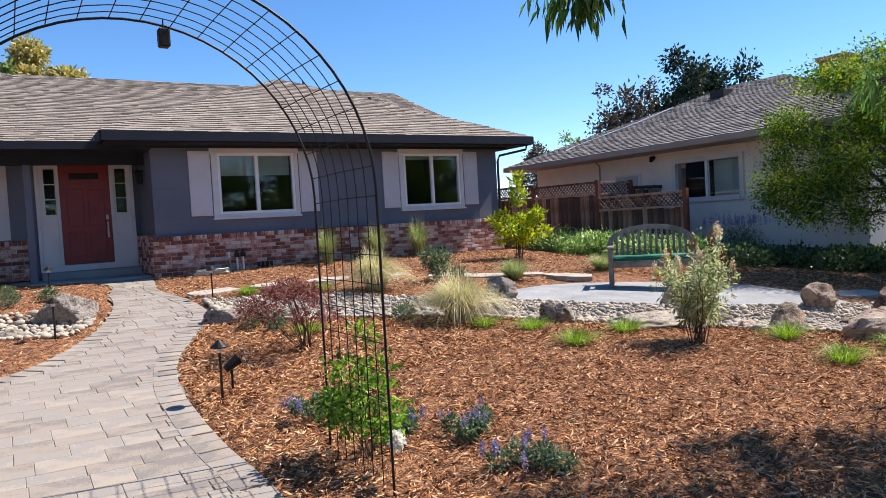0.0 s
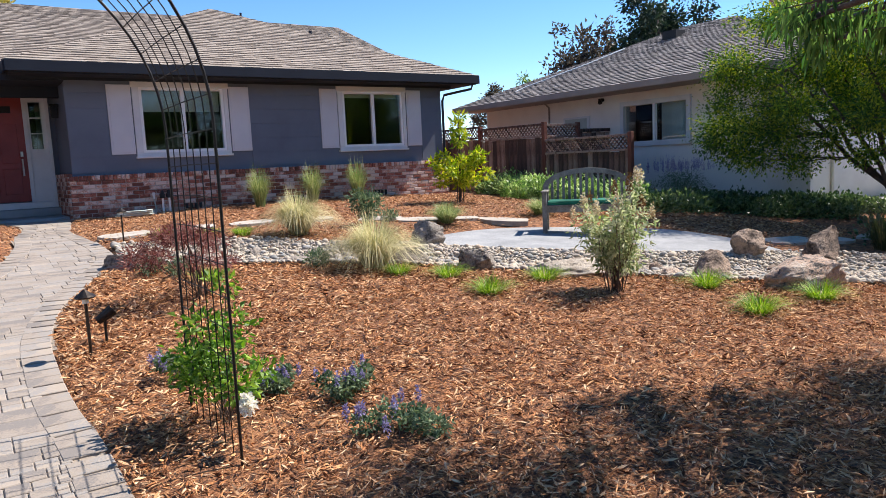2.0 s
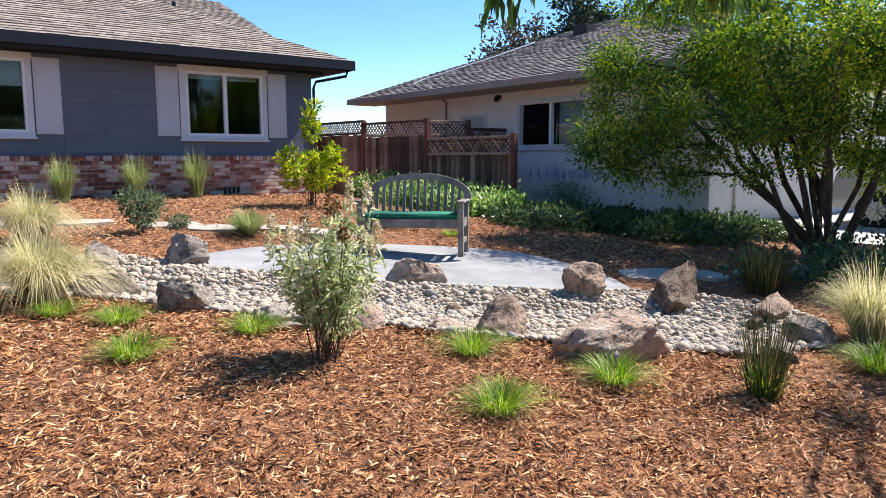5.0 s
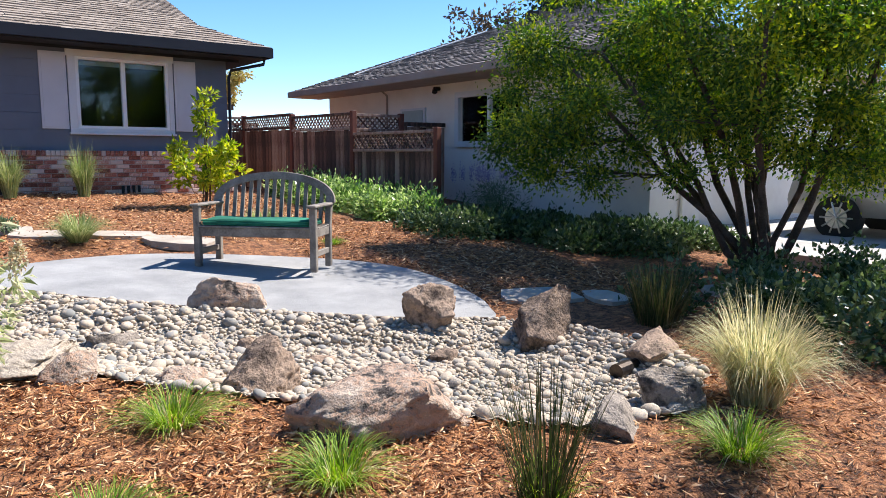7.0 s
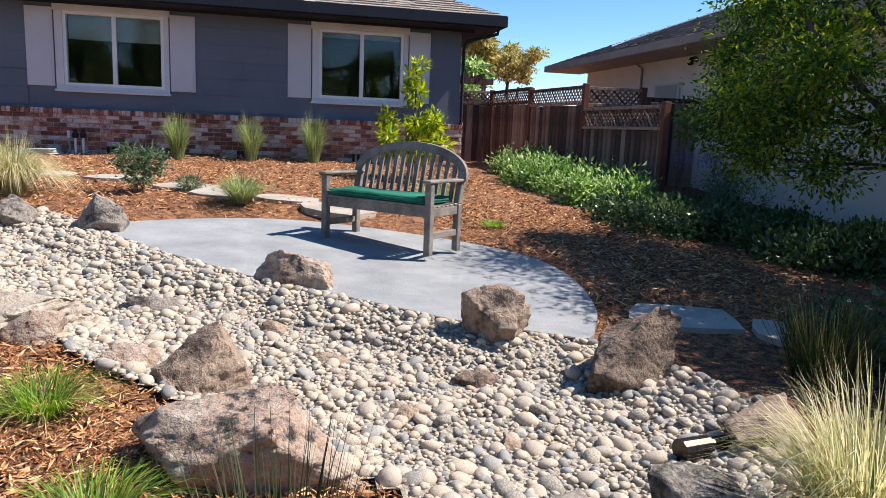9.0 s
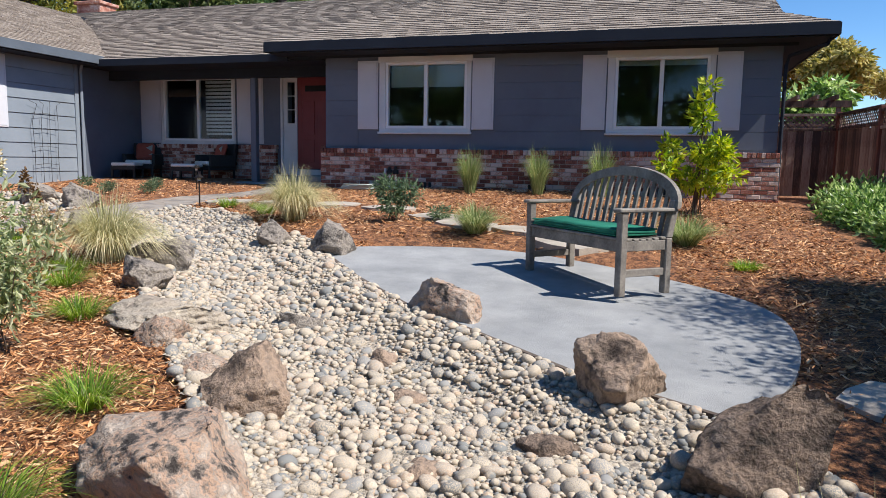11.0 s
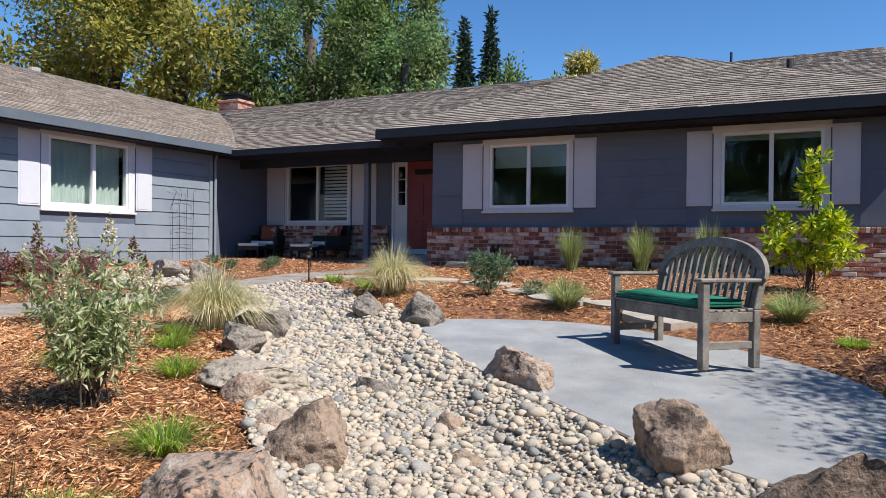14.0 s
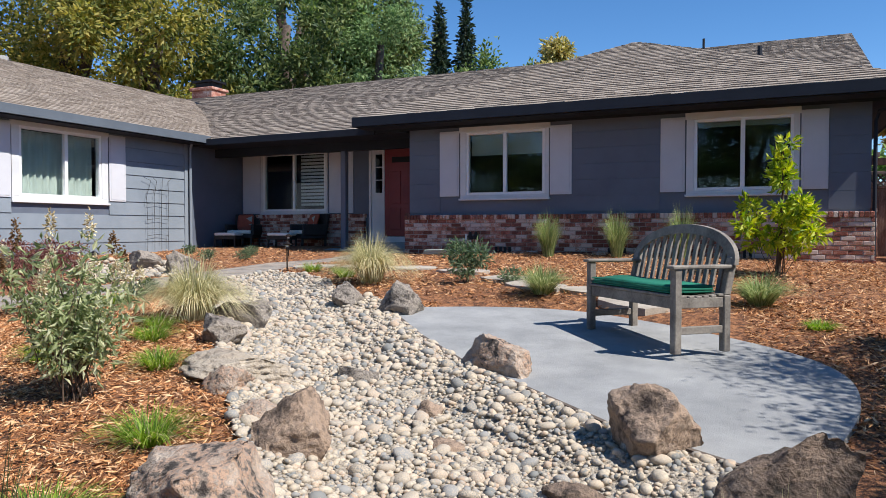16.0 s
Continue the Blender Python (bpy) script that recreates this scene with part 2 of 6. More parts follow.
L = dict(
    myrtle=leafy("bright_green_leaf", [(0.03, 0.075, 0.012), (0.065, 0.14, 0.02), (0.13, 0.23, 0.028), (0.36, 0.41, 0.045)], 0.36),
    peach=leafy("long_green_leaf", [(0.04, 0.09, 0.025), (0.085, 0.17, 0.045), (0.17, 0.27, 0.08)], 0.45),
    citrus=leafy("yellow_green_leaf", [(0.14, 0.23, 0.018), (0.36, 0.44, 0.03), (0.58, 0.58, 0.08)], 0.4),
    ivy=leafy("dark_glossy_leaf", [(0.03, 0.06, 0.022), (0.065, 0.11, 0.04), (0.15, 0.20, 0.085)], 0.25, 0.3),
    hedge=leafy("fresh_hedge_leaf", [(0.09, 0.17, 0.045), (0.24, 0.36, 0.10), (0.48, 0.58, 0.26)], 0.38, 0.3),
    sage=leafy("grey_green_leaf", [(0.06, 0.10, 0.055), (0.12, 0.18, 0.09), (0.22, 0.28, 0.16)], 0.25, 0.6),
    rose=leafy("rose_leaf", [(0.06, 0.14, 0.022), (0.14, 0.26, 0.04), (0.30, 0.42, 0.08)], 0.4),
    buddleia=leafy("silvery_leaf", [(0.20, 0.25, 0.115), (0.36, 0.40, 0.21), (0.58, 0.59, 0.40)], 0.45, 0.6),
    plume=leafy("cream_flower", [(0.34, 0.27, 0.16), (0.56, 0.49, 0.33), (0.72, 0.66, 0.5)], 0.3, 0.8),
    brownplume=leafy("faded_flower", [(0.13, 0.07, 0.03), (0.25, 0.15, 0.07)], 0.2, 0.8),
    violet=leafy("violet_flower", [(0.17, 0.15, 0.28), (0.27, 0.24, 0.40), (0.38, 0.35, 0.50)], 0.3, 0.7),
    straw=leafy("straw_blade", [(0.32, 0.30, 0.15), (0.50, 0.46, 0.25), (0.70, 0.64, 0.42)], 0.4, 0.6),
    grass=leafy("green_blade", [(0.08, 0.16, 0.018), (0.19, 0.31, 0.035), (0.36, 0.46, 0.09)], 0.4, 0.5),
    palegrass=leafy("pale_green_blade", [(0.15, 0.21, 0.07), (0.27, 0.32, 0.13), (0.44, 0.46, 0.24)], 0.35, 0.5),
    darkgrass=leafy("dark_rush_blade", [(0.02, 0.035, 0.012), (0.05, 0.07, 0.022), (0.12, 0.10, 0.05)], 0.2, 0.6),
    maple=leafy("purple_leaf", [(0.10, 0.035, 0.032), (0.21, 0.085, 0.072), (0.33, 0.17, 0.14)], 0.4, 0.5),
    plum=leafy("dusky_leaf", [(0.035, 0.03, 0.022), (0.075, 0.06, 0.042), (0.13, 0.11, 0.075)], 0.25, 0.6),
    deepwood=leafy("deep_green_leaf", [(0.035, 0.065, 0.02), (0.09, 0.135, 0.042), (0.19, 0.225, 0.08)], 0.36, 0.6),
    gold=leafy("golden_leaf", [(0.24, 0.22, 0.06), (0.42, 0.36, 0.12), (0.55, 0.47, 0.20)], 0.3, 0.6),
    olive=leafy("olive_leaf", [(0.10, 0.125, 0.03), (0.25, 0.25, 0.055), (0.42, 0.36, 0.10)], 0.42, 0.6),
    pine=leafy("conifer_needle", [(0.008, 0.022, 0.012), (0.02, 0.045, 0.022), (0.045, 0.075, 0.035)], 0.1, 0.6),
    wood=leafy("woodland_leaf", [(0.045, 0.09, 0.026), (0.12, 0.19, 0.052), (0.25, 0.31, 0.10)], 0.38, 0.6),
    bluegreen=leafy("pale_woodland_leaf", [(0.10, 0.17, 0.07), (0.20, 0.30, 0.12), (0.33, 0.43, 0.20)], 0.38, 0.6),
    petal=leafy("white_petal", [(0.7, 0.68, 0.6), (0.8, 0.78, 0.72)], 0.3, 0.6),
)


# ---- building helpers ----
def thing(name, at=(0, 0, 0), label="", category="", group="", turn=0.0, kind=""):
    ob = new(name)
    ob.empty_display_size = 0.1
    ob.matrix_world = pose(*at, 0, 0, turn)
    return tagged(ob, label, category, group, kind)


def part(name, bm, mat, parent=None, label="", smooth=False):
    me = bpy.data.meshes.new(name)
    if isinstance(bm, bmesh.types.BMesh):
        bm.to_mesh(me)
        bm.free()
    else:
        me.from_pydata(*bm)
    me.materials.append(mat)
    if smooth:
        me.polygons.foreach_set("use_smooth", [True] * len(me.polygons))
    ob = new(name, me)
    ob.parent = parent
    if label:
        ob["label"] = label
    return ob


def again(ob, m, parent):
    """One more object on the same mesh."""
    o = new(ob.name.split(".")[0], ob.data)
    o.parent = parent
    o.matrix_basis = m
    return o


def box(bm, x0, x1, y0, y1, z0, z1, m=None, bevel=0.0):
    vs = [bm.verts.new((x, y, z)) for x in (x0, x1) for y in (y0, y1) for z in (z0, z1)]
    fs = [bm.faces.new([vs[i] for i in q]) for q in ((0, 1, 3, 2), (4, 6, 7, 5), (0, 4, 5, 1), (2, 3, 7, 6), (0, 2, 6, 4), (1, 5, 7, 3))]
    if bevel:
        es = list({e for f in fs for e in f.edges})
        r = bmesh.ops.bevel(bm, geom=es, offset=bevel, segments=1, affect="EDGES", profile=0.5)
        vs = list({v for f in r["faces"] for v in f.verts} | {v for v in vs if v.is_valid})
    if m is not None:
        bmesh.ops.transform(bm, matrix=m, verts=vs)
    return bm


def boxes(*rows, bevel=0.0):
    bm = bmesh.new()
    for r in rows:
        box(bm, *r, bevel=bevel)
    return bm


def tube(bm, pts, radii, seg=8):
    pts = [Vector(p) for p in pts]
    rings = []
    for i, p in enumerate(pts):
        way = (pts[min(i + 1, len(pts) - 1)] - pts[max(i - 1, 0)]).normalized()
        side = way.cross(Vector((0.31, 0.17, 0.93)) if abs(way.z) < 0.9 else Vector((1, 0.1, 0))).normalized()
        up = way.cross(side)
        r = radii[i] if isinstance(radii, (list, tuple)) else radii
        rings.append([bm.verts.new(p + (side * math.cos(a) + up * math.sin(a)) * r) for a in [2 * math.pi * k / seg for k in range(seg)]])
    for a, b in zip(rings, rings[1:]):
        for k in range(seg):
            bm.faces.new((a[k], a[(k + 1) % seg], b[(k + 1) % seg], b[k]))
    bm.faces.new(rings[0][::-1])
    bm.faces.new(rings[-1])
    return bm


def wall(x0, x1, y0, y1, z0, z1, holes=(), along="x"):
    """A wall with thickness and openings through it. holes: (start, end, bottom, top) along its length."""
    bm = bmesh.new()
    a0, a1 = (x0, x1) if along == "x" else (y0, y1)
    us = sorted({a0, a1, *[h[0] for h in holes], *[h[1] for h in holes]})
    zs = sorted({z0, z1, *[h[2] for h in holes], *[h[3] for h in holes]})
    for u, v in zip(us, us[1:]):
        for s, t in zip(zs, zs[1:]):
            if any(h[0] <= u and v <= h[1] and h[2] <= s and t <= h[3] for h in holes):
                continue
            box(bm, *((u, v, y0, y1) if along == "x" else (x0, x1, u, v)), s, t)
    bmesh.ops.remove_doubles(bm, verts=bm.verts, dist=1e-5)
    bm.verts.index_update()
    seen = {}
    for f in bm.faces:
        seen.setdefault(tuple(sorted(v.index for v in f.verts)), []).append(f)
    bmesh.ops.delete(bm, geom=[f for q in seen.values() if len(q) > 1 for f in q], context="FACES_ONLY")
    return bm


def leaf_mesh(points, ways, lengths, widths, fold=0.25, seed=0):
    """Pointed, folded leaves: points, directions, lengths and widths as arrays."""
    r = np.random.default_rng(seed)
    n = len(points)
    w = ways / np.maximum(np.linalg.norm(ways, axis=1, keepdims=True), 1e-6)
    t = r.normal(size=(n, 3))
    s = np.cross(w, t)
    s /= np.maximum(np.linalg.norm(s, axis=1, keepdims=True), 1e-6)
    u = np.cross(s, w)
    ln, wd = lengths[:, None], widths[:, None]
    a = points
    b = points + w * ln * 0.45 + s * wd * 0.5 + u * wd * fold
    c = points + w * ln - u * ln * 0.12
    d = points + w * ln * 0.45 - s * wd * 0.5 + u * wd * fold
    v = np.stack([a, b, c, d], 1).reshape(-1, 3)
    i = np.arange(n)[:, None] * 4
    f = np.concatenate([i + [[0, 1, 2]], i + [[0, 2, 3]]], 1).reshape(-1, 3)
    return v.tolist(), [], f.tolist()


def cloud(blobs, n, seed, shell=0.6):
    """Points in lumpy ellipsoids (x, y, z, rx, ry, rz), denser outwards, and ways that lead out of them."""
    r = np.random.default_rng(seed)
    b = np.array(blobs, float)
    vol = (b[:, 3] * b[:, 4] * b[:, 5]) ** (2 / 3)
    k = r.choice(len(b), n, p=vol / vol.sum())
    d = r.normal(size=(n, 3))
    d /= np.linalg.norm(d, axis=1, keepdims=True)
    q = (shell + (1 - shell) * r.random(n)) * (1 + 0.16 * r.normal(size=n))
    return b[k, :3] + d * b[k, 3:] * q[:, None], d


def crown_blobs(c, size, n, seed, lump=0.42):
    """Lumps spread over an ellipsoid of that half size, for an uneven outline with gaps."""
    r = np.random.default_rng(seed)
    out = []
    for _ in range(n):
        d = r.normal(size=3)
        d /= np.linalg.norm(d)
        q = 0.35 + 0.6 * r.random()
        s = lump * (0.55 + 0.8 * r.random())
        out.append([c[j] + d[j] * size[j] * q for j in range(3)] + [size[0] * s, size[1] * s, size[2] * s * 0.8])
    return out


def blades(n, height, spread, width, seed, droop=0.5, lean=0.6, segs=4, base=0.06, vary=0.35):
    """Curved tapering blades from one clump."""
    r = np.random.default_rng(seed)
    vs, fs = [], []
    for _ in range(n):
        a = r.random() * 2 * math.pi
        out = Vector((math.cos(a), math.sin(a), 0))
        side = Vector((-out.y, out.x, 0))
        h = height * (1 - vary + vary * 1.4 * r.random())
        far = spread * (0.15 + 0.95 * r.random() ** 0.8)
        p0 = out * base * r.random() ** 0.5 + side * base * (r.random() - 0.5)
        w = width * (0.6 + 0.8 * r.random())
        s0 = len(vs)
        for k in range(segs + 1):
            t = k / segs
            x = far * (lean * t + (1 - lean) * t * t)
            z = h * (t - droop * far / max(spread, 0.01) * t ** 3 * 0.9)
            c = p0 + out * x + Vector((0, 0, max(z, 0.0)))
            q = side * w * 0.5 * (1 - t) ** 0.6
            if k == segs:
                vs.append(c)
            else:
                vs += [c - q, c + q]
        for k in range(segs - 1):
            i = s0 + 2 * k
            fs.append((i, i + 1, i + 3, i + 2))
        fs.append((s0 + 2 * segs - 2, s0 + 2 * segs - 1, s0 + 2 * segs))
    return [tuple(v) for v in vs], [], fs


# ---- the lie of the land ----
CONTROL = [
    (0.6, -0.8, -0.34), (2.0, 3.1, -0.23), (3.24, 3.0, -0.14), (2.2, 4.75, -0.07), (5.38, 4.2, 0.0), (6.37, 3.78, -0.03),
    (6.75, 2.6, -0.18), (7.3, 3.45, -0.15), (4.8, 5.45, 0.08), (5.15, 7.75, 0.1), (5.35, 8.5, 0.25), (6.48, 8.4, 0.26),
    (9.25, 4.34, -0.2), (7.7, 2.62, -0.22), (8.9, 1.6, -0.25), (9.75, 2.0, -0.2), (10.1, 10.4, 0.25), (6.5, 12.75, 0.41), (8.75, 12.9, 0.42),
    (11.3, 13.4, 0.36), (3.4, 13.5, 0.41), (14.0, 6.6, 0.0), (2.0, 13.5, 0.42), (-2.4, 13.4, 0.44), (9.0, -2.0, -0.4),
    (5.0, -1.0, -0.33), (2.3, 8.8, 0.2), (-2.0, 9.0, 0.28), (0.9, 6.7, 0.02), (7.0, 5.0, -0.1), (6.0, 5.4, -0.02)]

def plane(x, y):
    return 0.012 - 0.0167 * (x - 7.28) + 0.0642 * (min(max(y, -3.0), 13.6) - 6.29)

def base(x, y):
    x = min(max(x, -4.0), 15.0)
    top, low = 0.0, 0.12
    for cx, cy, cz in CONTROL:
        w = math.exp(-((x - cx) ** 2 + (y - cy) ** 2) / 2.6)
        top += w * (cz - plane(cx, cy))
        low += w
    return plane(x, y) + top / low


def inside(poly, x, y):
    hit = False
    for (ax, ay), (bx, by) in zip(poly, poly[1:] + poly[:1]):
        if (ay > y) != (by > y) and x < ax + (y - ay) * (bx - ax) / (by - ay):
            hit = not hit
    return hit


def edge_gap(poly, x, y):
    best = 9.0
    for (ax, ay), (bx, by) in zip(poly, poly[1:] + poly[:1]):
        dx, dy = bx - ax, by - ay
        t = min(max(((x - ax) * dx + (y - ay) * dy) / (dx * dx + dy * dy + 1e-9), 0), 1)
        best = min(best, math.hypot(x - ax - t * dx, y - ay - t * dy))
    return best


def smooth_loop(pts, n=4, closed=True):
    out, k = [], len(pts)
    for i in range(k if closed else k - 1):
        p = [Vector((*pts[(i + j) % k if closed else min(max(i + j, 0), k - 1)], 0)) for j in (-1, 0, 1, 2)]
        for s in range(n):
            t = s / n
            q = 0.5 * (2 * p[1] + (p[2] - p[0]) * t + (2 * p[0] - 5 * p[1] + 4 * p[2] - p[3]) * t * t + (3 * p[1] - p[0] - 3 * p[2] + p[3]) * t ** 3)
            out.append((q.x, q.y))
    return out if closed else out + [tuple(pts[-1])]


CREEK = [(3.05, 8.2), (3.5, 7.4), (4.5, 6.72), (5.1, 6.2), (5.6, 5.75), (6.1, 5.1), (6.6, 4.65), (6.95, 4.35), (7.25, 3.95), (7.6, 3.6), (7.95, 3.25), (8.5, 2.75),
         (8.9, 2.35), (9.5, 2.2), (10.2, 2.55), (10.5, 3.1), (10.3, 3.8), (9.95, 4.3), (9.2, 4.65), (8.45, 5.25), (7.9, 5.65), (7.28, 6.3),
         (6.8, 6.8), (6.5, 7.3), (6.1, 7.6), (5.5, 7.75), (4.8, 8.6), (3.9, 9.2), (3.15, 9.5)]
CREEK_WEST = [(1.4, 8.1), (1.7, 8.8), (1.9, 9.5), (1.2, 9.75), (0.4, 10.0), (-0.7, 10.1), (-1.4, 9.6), (-0.7, 8.9), (0.4, 8.4)]
PATIO_EDGE = [(9.92, 4.32), (9.22, 4.67), (8.47, 5.25), (7.92, 5.66), (7.28, 6.3), (6.75, 6.92)]
PATIO_ARC = [(6.47, 7.37), (7.07, 7.73), (7.76, 7.9), (8.33, 7.87), (8.94, 7.62), (9.55, 7.25), (10.15, 6.75), (10.43, 6.25), (10.47, 5.65), (10.35, 5.0), (10.17, 4.58)]
PATIO = smooth_loop(PATIO_EDGE + PATIO_ARC)
PATH_EAST = [(2.02, -3.0), (1.98, 1.0), (2.0, 2.93), (1.95, 3.85), (1.95, 4.59), (2.0, 5.45), (2.22, 6.53), (2.6, 7.46), (2.98, 8.5), (3.05, 9.4), (2.97, 10.6), (2.95, 11.8), (3.1, 13.0), (3.2, 13.9)]
PATH_WEST = [(1.9, 13.9), (2.35, 12.9), (2.15, 11.4), (2.06, 10.12), (1.83, 8.9), (1.52, 7.95), (0.95, 6.9), (0.4, 6.5), (-0.5, 6.3), (-2.1, 6.1), (-2.3, 4.0), (-2.3, -3.0)]
PATH = smooth_loop(PATH_EAST, 4, False) + smooth_loop(PATH_WEST, 4, False)


def ground(x, y):
    z = base(x, y)
    if 2 < x < 11 and 2 < y < 10 and inside(CREEK, x, y):
        z -= 0.13 * min(edge_gap(CREEK, x, y) / 0.5, 1.0)
    elif -1.6 < x < 2.0 and 8 < y < 10.3 and inside(CREEK_WEST, x, y):
        z -= 0.10 * min(edge_gap(CREEK_WEST, x, y) / 0.3, 1.0)
    if 6.0 < x < 11.0 and 3.8 < y < 8.4:
        p = plane(x, y) - 0.05
        if inside(PATIO, x, y):
            z = p
        else:
            g = edge_gap(PATIO, x, y)
            if g < 0.5:
                k = g / 0.5
                z = z * k + (p + 0.02) * (1 - k)
    if -2.6 < x < 3.4 and y < 14 and inside(PATH, x, y):
        z = base(x, y) - 0.07
    return z


def lattice(a, b, step, far):
    q = list(np.arange(a, b + 1e-6, step))
    return [a - v for v in far[::-1]] + q + [b + v for v in far]


def build_ground():
    far = [0.5, 1.5, 4, 10, 30, 90, 300, 900]
    xs, ys = lattice(-5.0, 15.0, 0.14, far), lattice(-5.0, 15.0, 0.14, far)
    vs = []
    for y in ys:
        for x in xs:
            near = -5 <= x <= 15 and -5 <= y <= 15
            z = ground(x, y) if near else base(min(max(x, -5), 15), min(max(y, -5), 15)) - 0.02
            if near and not inside(PATIO, x, y) and not inside(PATH, x, y):
                z += 0.028 * noise.noise((x * 1.7, y * 1.7, 0)) + 0.014 * noise.noise((x * 5, y * 5, 3))
            vs.append((x, y, z))
    k = len(xs)
    fs = [(j * k + i, j * k + i + 1, (j + 1) * k + i + 1, (j + 1) * k + i) for j in range(len(ys) - 1) for i in range(k - 1)]
    g = part("ground", (vs, [], fs), M["soil"], smooth=True)
    tagged(g, "garden ground covered in reddish shredded bark mulch", "ground", kind="structure")


build_ground()


def slab_from(loop, zfun, thick, lift=0.0):
    bm = bmesh.new()
    top = [bm.verts.new((x, y, zfun(x, y) + lift)) for x, y in loop]
    low = [bm.verts.new((x, y, zfun(x, y) + lift - thick)) for x, y in loop]
    f = bm.faces.new(top)
    for i in range(len(loop)):
        j = (i + 1) % len(loop)
        bm.faces.new((top[j], top[i], low[i], low[j]))
    bmesh.ops.triangulate(bm, faces=[f])
    bmesh.ops.recalc_face_normals(bm, faces=bm.faces)
    return bm


def sheet(poly, step, zfun):
    """A thin skin of small cells that follows the land inside an outline."""
    xs, ys = [p[0] for p in poly], [p[1] for p in poly]
    nx, ny = int((max(xs) - min(xs)) / step) + 2, int((max(ys) - min(ys)) / step) + 2
    ids, vs, fs = {}, [], []

    def vert(i, j):
        if (i, j) not in ids:
            x, y = min(xs) + i * step, min(ys) + j * step
            ids[i, j] = len(vs)
            vs.append((x, y, zfun(x, y)))
        return ids[i, j]
    for i in range(nx):
        for j in range(ny):
            if inside(poly, min(xs) + (i + 0.5) * step, min(ys) + (j + 0.5) * step):
                fs.append([vert(i, j), vert(i + 1, j), vert(i + 1, j + 1), vert(i, j + 1)])
    return vs, [], fs


patio = part("patio", slab_from(PATIO, plane, 0.12, 0.0), M["patio"])
tagged(patio, "pale grey half-round patio of compacted granite fines", "patio", kind="structure")
bm = bmesh.new()
for a, b in zip(PATIO_EDGE, PATIO_EDGE[1:]):
    d = Vector((b[0] - a[0], b[1] - a[1], 0))
    s = Vector((d.y, -d.x, 0)).normalized() * 0.03
    q = []
    for p in (a, b):
        v = Vector((p[0], p[1], plane(*p)))
        o = -s if (Vector((8.6, 6.6, 0)) - v).dot(s) > 0 else s
        q += [v + Vector((0, 0, 0.012)), v + o + Vector((0, 0, 0.012)), v + o - Vector((0, 0, 0.16)), v - Vector((0, 0, 0.16))]
    w = [bm.verts.new(v) for v in q]
    for i in range(4):
        bm.faces.new((w[i], w[(i + 1) % 4], w[4 + (i + 1) % 4], w[4 + i]))
bmesh.ops.recalc_face_normals(bm, faces=bm.faces)
tagged(part("patio_edging", bm, M["edging"]), "dark weathered wooden edging strip along the patio", "edging", kind="structure")

# ---- the house ----
house = thing("house", (0, 0, 0), "slate-blue single-storey ranch house with brick wainscot and brown shingle roof", "house")
W1 = (4.555, 6.145, 1.58, 2.80)
W2 = (8.785, 10.32, 1.575, 2.79)
PW = (-1.72, 0.17, 1.36, 2.80)
part("front_wall", wall(3.3, 11.4, 13.8, 13.98, 0.2, 3.2, (W1, W2)), M["siding"], house)
part("east_wall", wall(11.22, 11.4, 13.98, 24.0, 0.2, 3.4, (), "y"), M["siding"], house)
part("entry_side_wall", wall(3.3, 3.48, 13.98, 15.44, 0.2, 3.3, (), "y"), M["siding"], house)
part("porch_wall", wall(-2.4, 3.3, 15.44, 15.62, 0.2, 3.3, (PW, (1.57, 1.76, 1.76, 2.66), (2.86, 3.06, 1.76, 2.66))), M["siding"], house)
LW = (9.42, 11.17, 1.52, 2.80)
part("wing_wall", wall(-2.58, -2.4, 2.5, 15.44, 0.1, 3.05, (LW,), "y"), M["siding"], house)
part("wing_south_wall", wall(-10.5, -2.58, 2.5, 2.68, 0.0, 3.05), M["siding"], house)
part("wing_west_wall", wall(-10.68, -10.5, 2.5, 24.0, 0.0, 3.05, (), "y"), M["siding"], house)
part("back_wall", wall(-10.5, 11.22, 24.0, 24.18, 0.2, 3.2), M["siding"], house)
# rooms behind the windows, their unlit depth painted as near-black lining
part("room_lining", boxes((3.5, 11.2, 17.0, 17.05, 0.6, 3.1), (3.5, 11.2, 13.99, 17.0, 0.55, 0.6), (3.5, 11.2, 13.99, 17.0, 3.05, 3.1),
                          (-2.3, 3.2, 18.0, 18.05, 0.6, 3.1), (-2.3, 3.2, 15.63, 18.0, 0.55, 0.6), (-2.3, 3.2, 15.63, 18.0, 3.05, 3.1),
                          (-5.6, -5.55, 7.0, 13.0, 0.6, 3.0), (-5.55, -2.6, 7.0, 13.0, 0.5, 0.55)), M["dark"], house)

# lap boards on the wing, slate blue lightened as if sunlit, and the lit corner
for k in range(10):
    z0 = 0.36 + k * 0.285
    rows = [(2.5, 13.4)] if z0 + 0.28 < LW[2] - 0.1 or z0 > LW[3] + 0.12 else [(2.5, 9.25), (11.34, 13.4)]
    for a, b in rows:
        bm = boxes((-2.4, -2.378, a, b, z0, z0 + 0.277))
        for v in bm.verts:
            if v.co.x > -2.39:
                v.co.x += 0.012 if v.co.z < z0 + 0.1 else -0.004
        part("siding_board", bm, M["siding_sunlit"], house)
part("corner_board", boxes((-2.4, -2.35, 13.4, 13.5, 0.4, 2.98)), M["siding_sunlit"], house)
part("downspout", tube(bmesh.new(), [(-2.33, 13.56, 0.5), (-2.33, 13.56, 2.75), (-2.2, 13.5, 2.95)], 0.032, 6), M["siding_sunlit"], house)
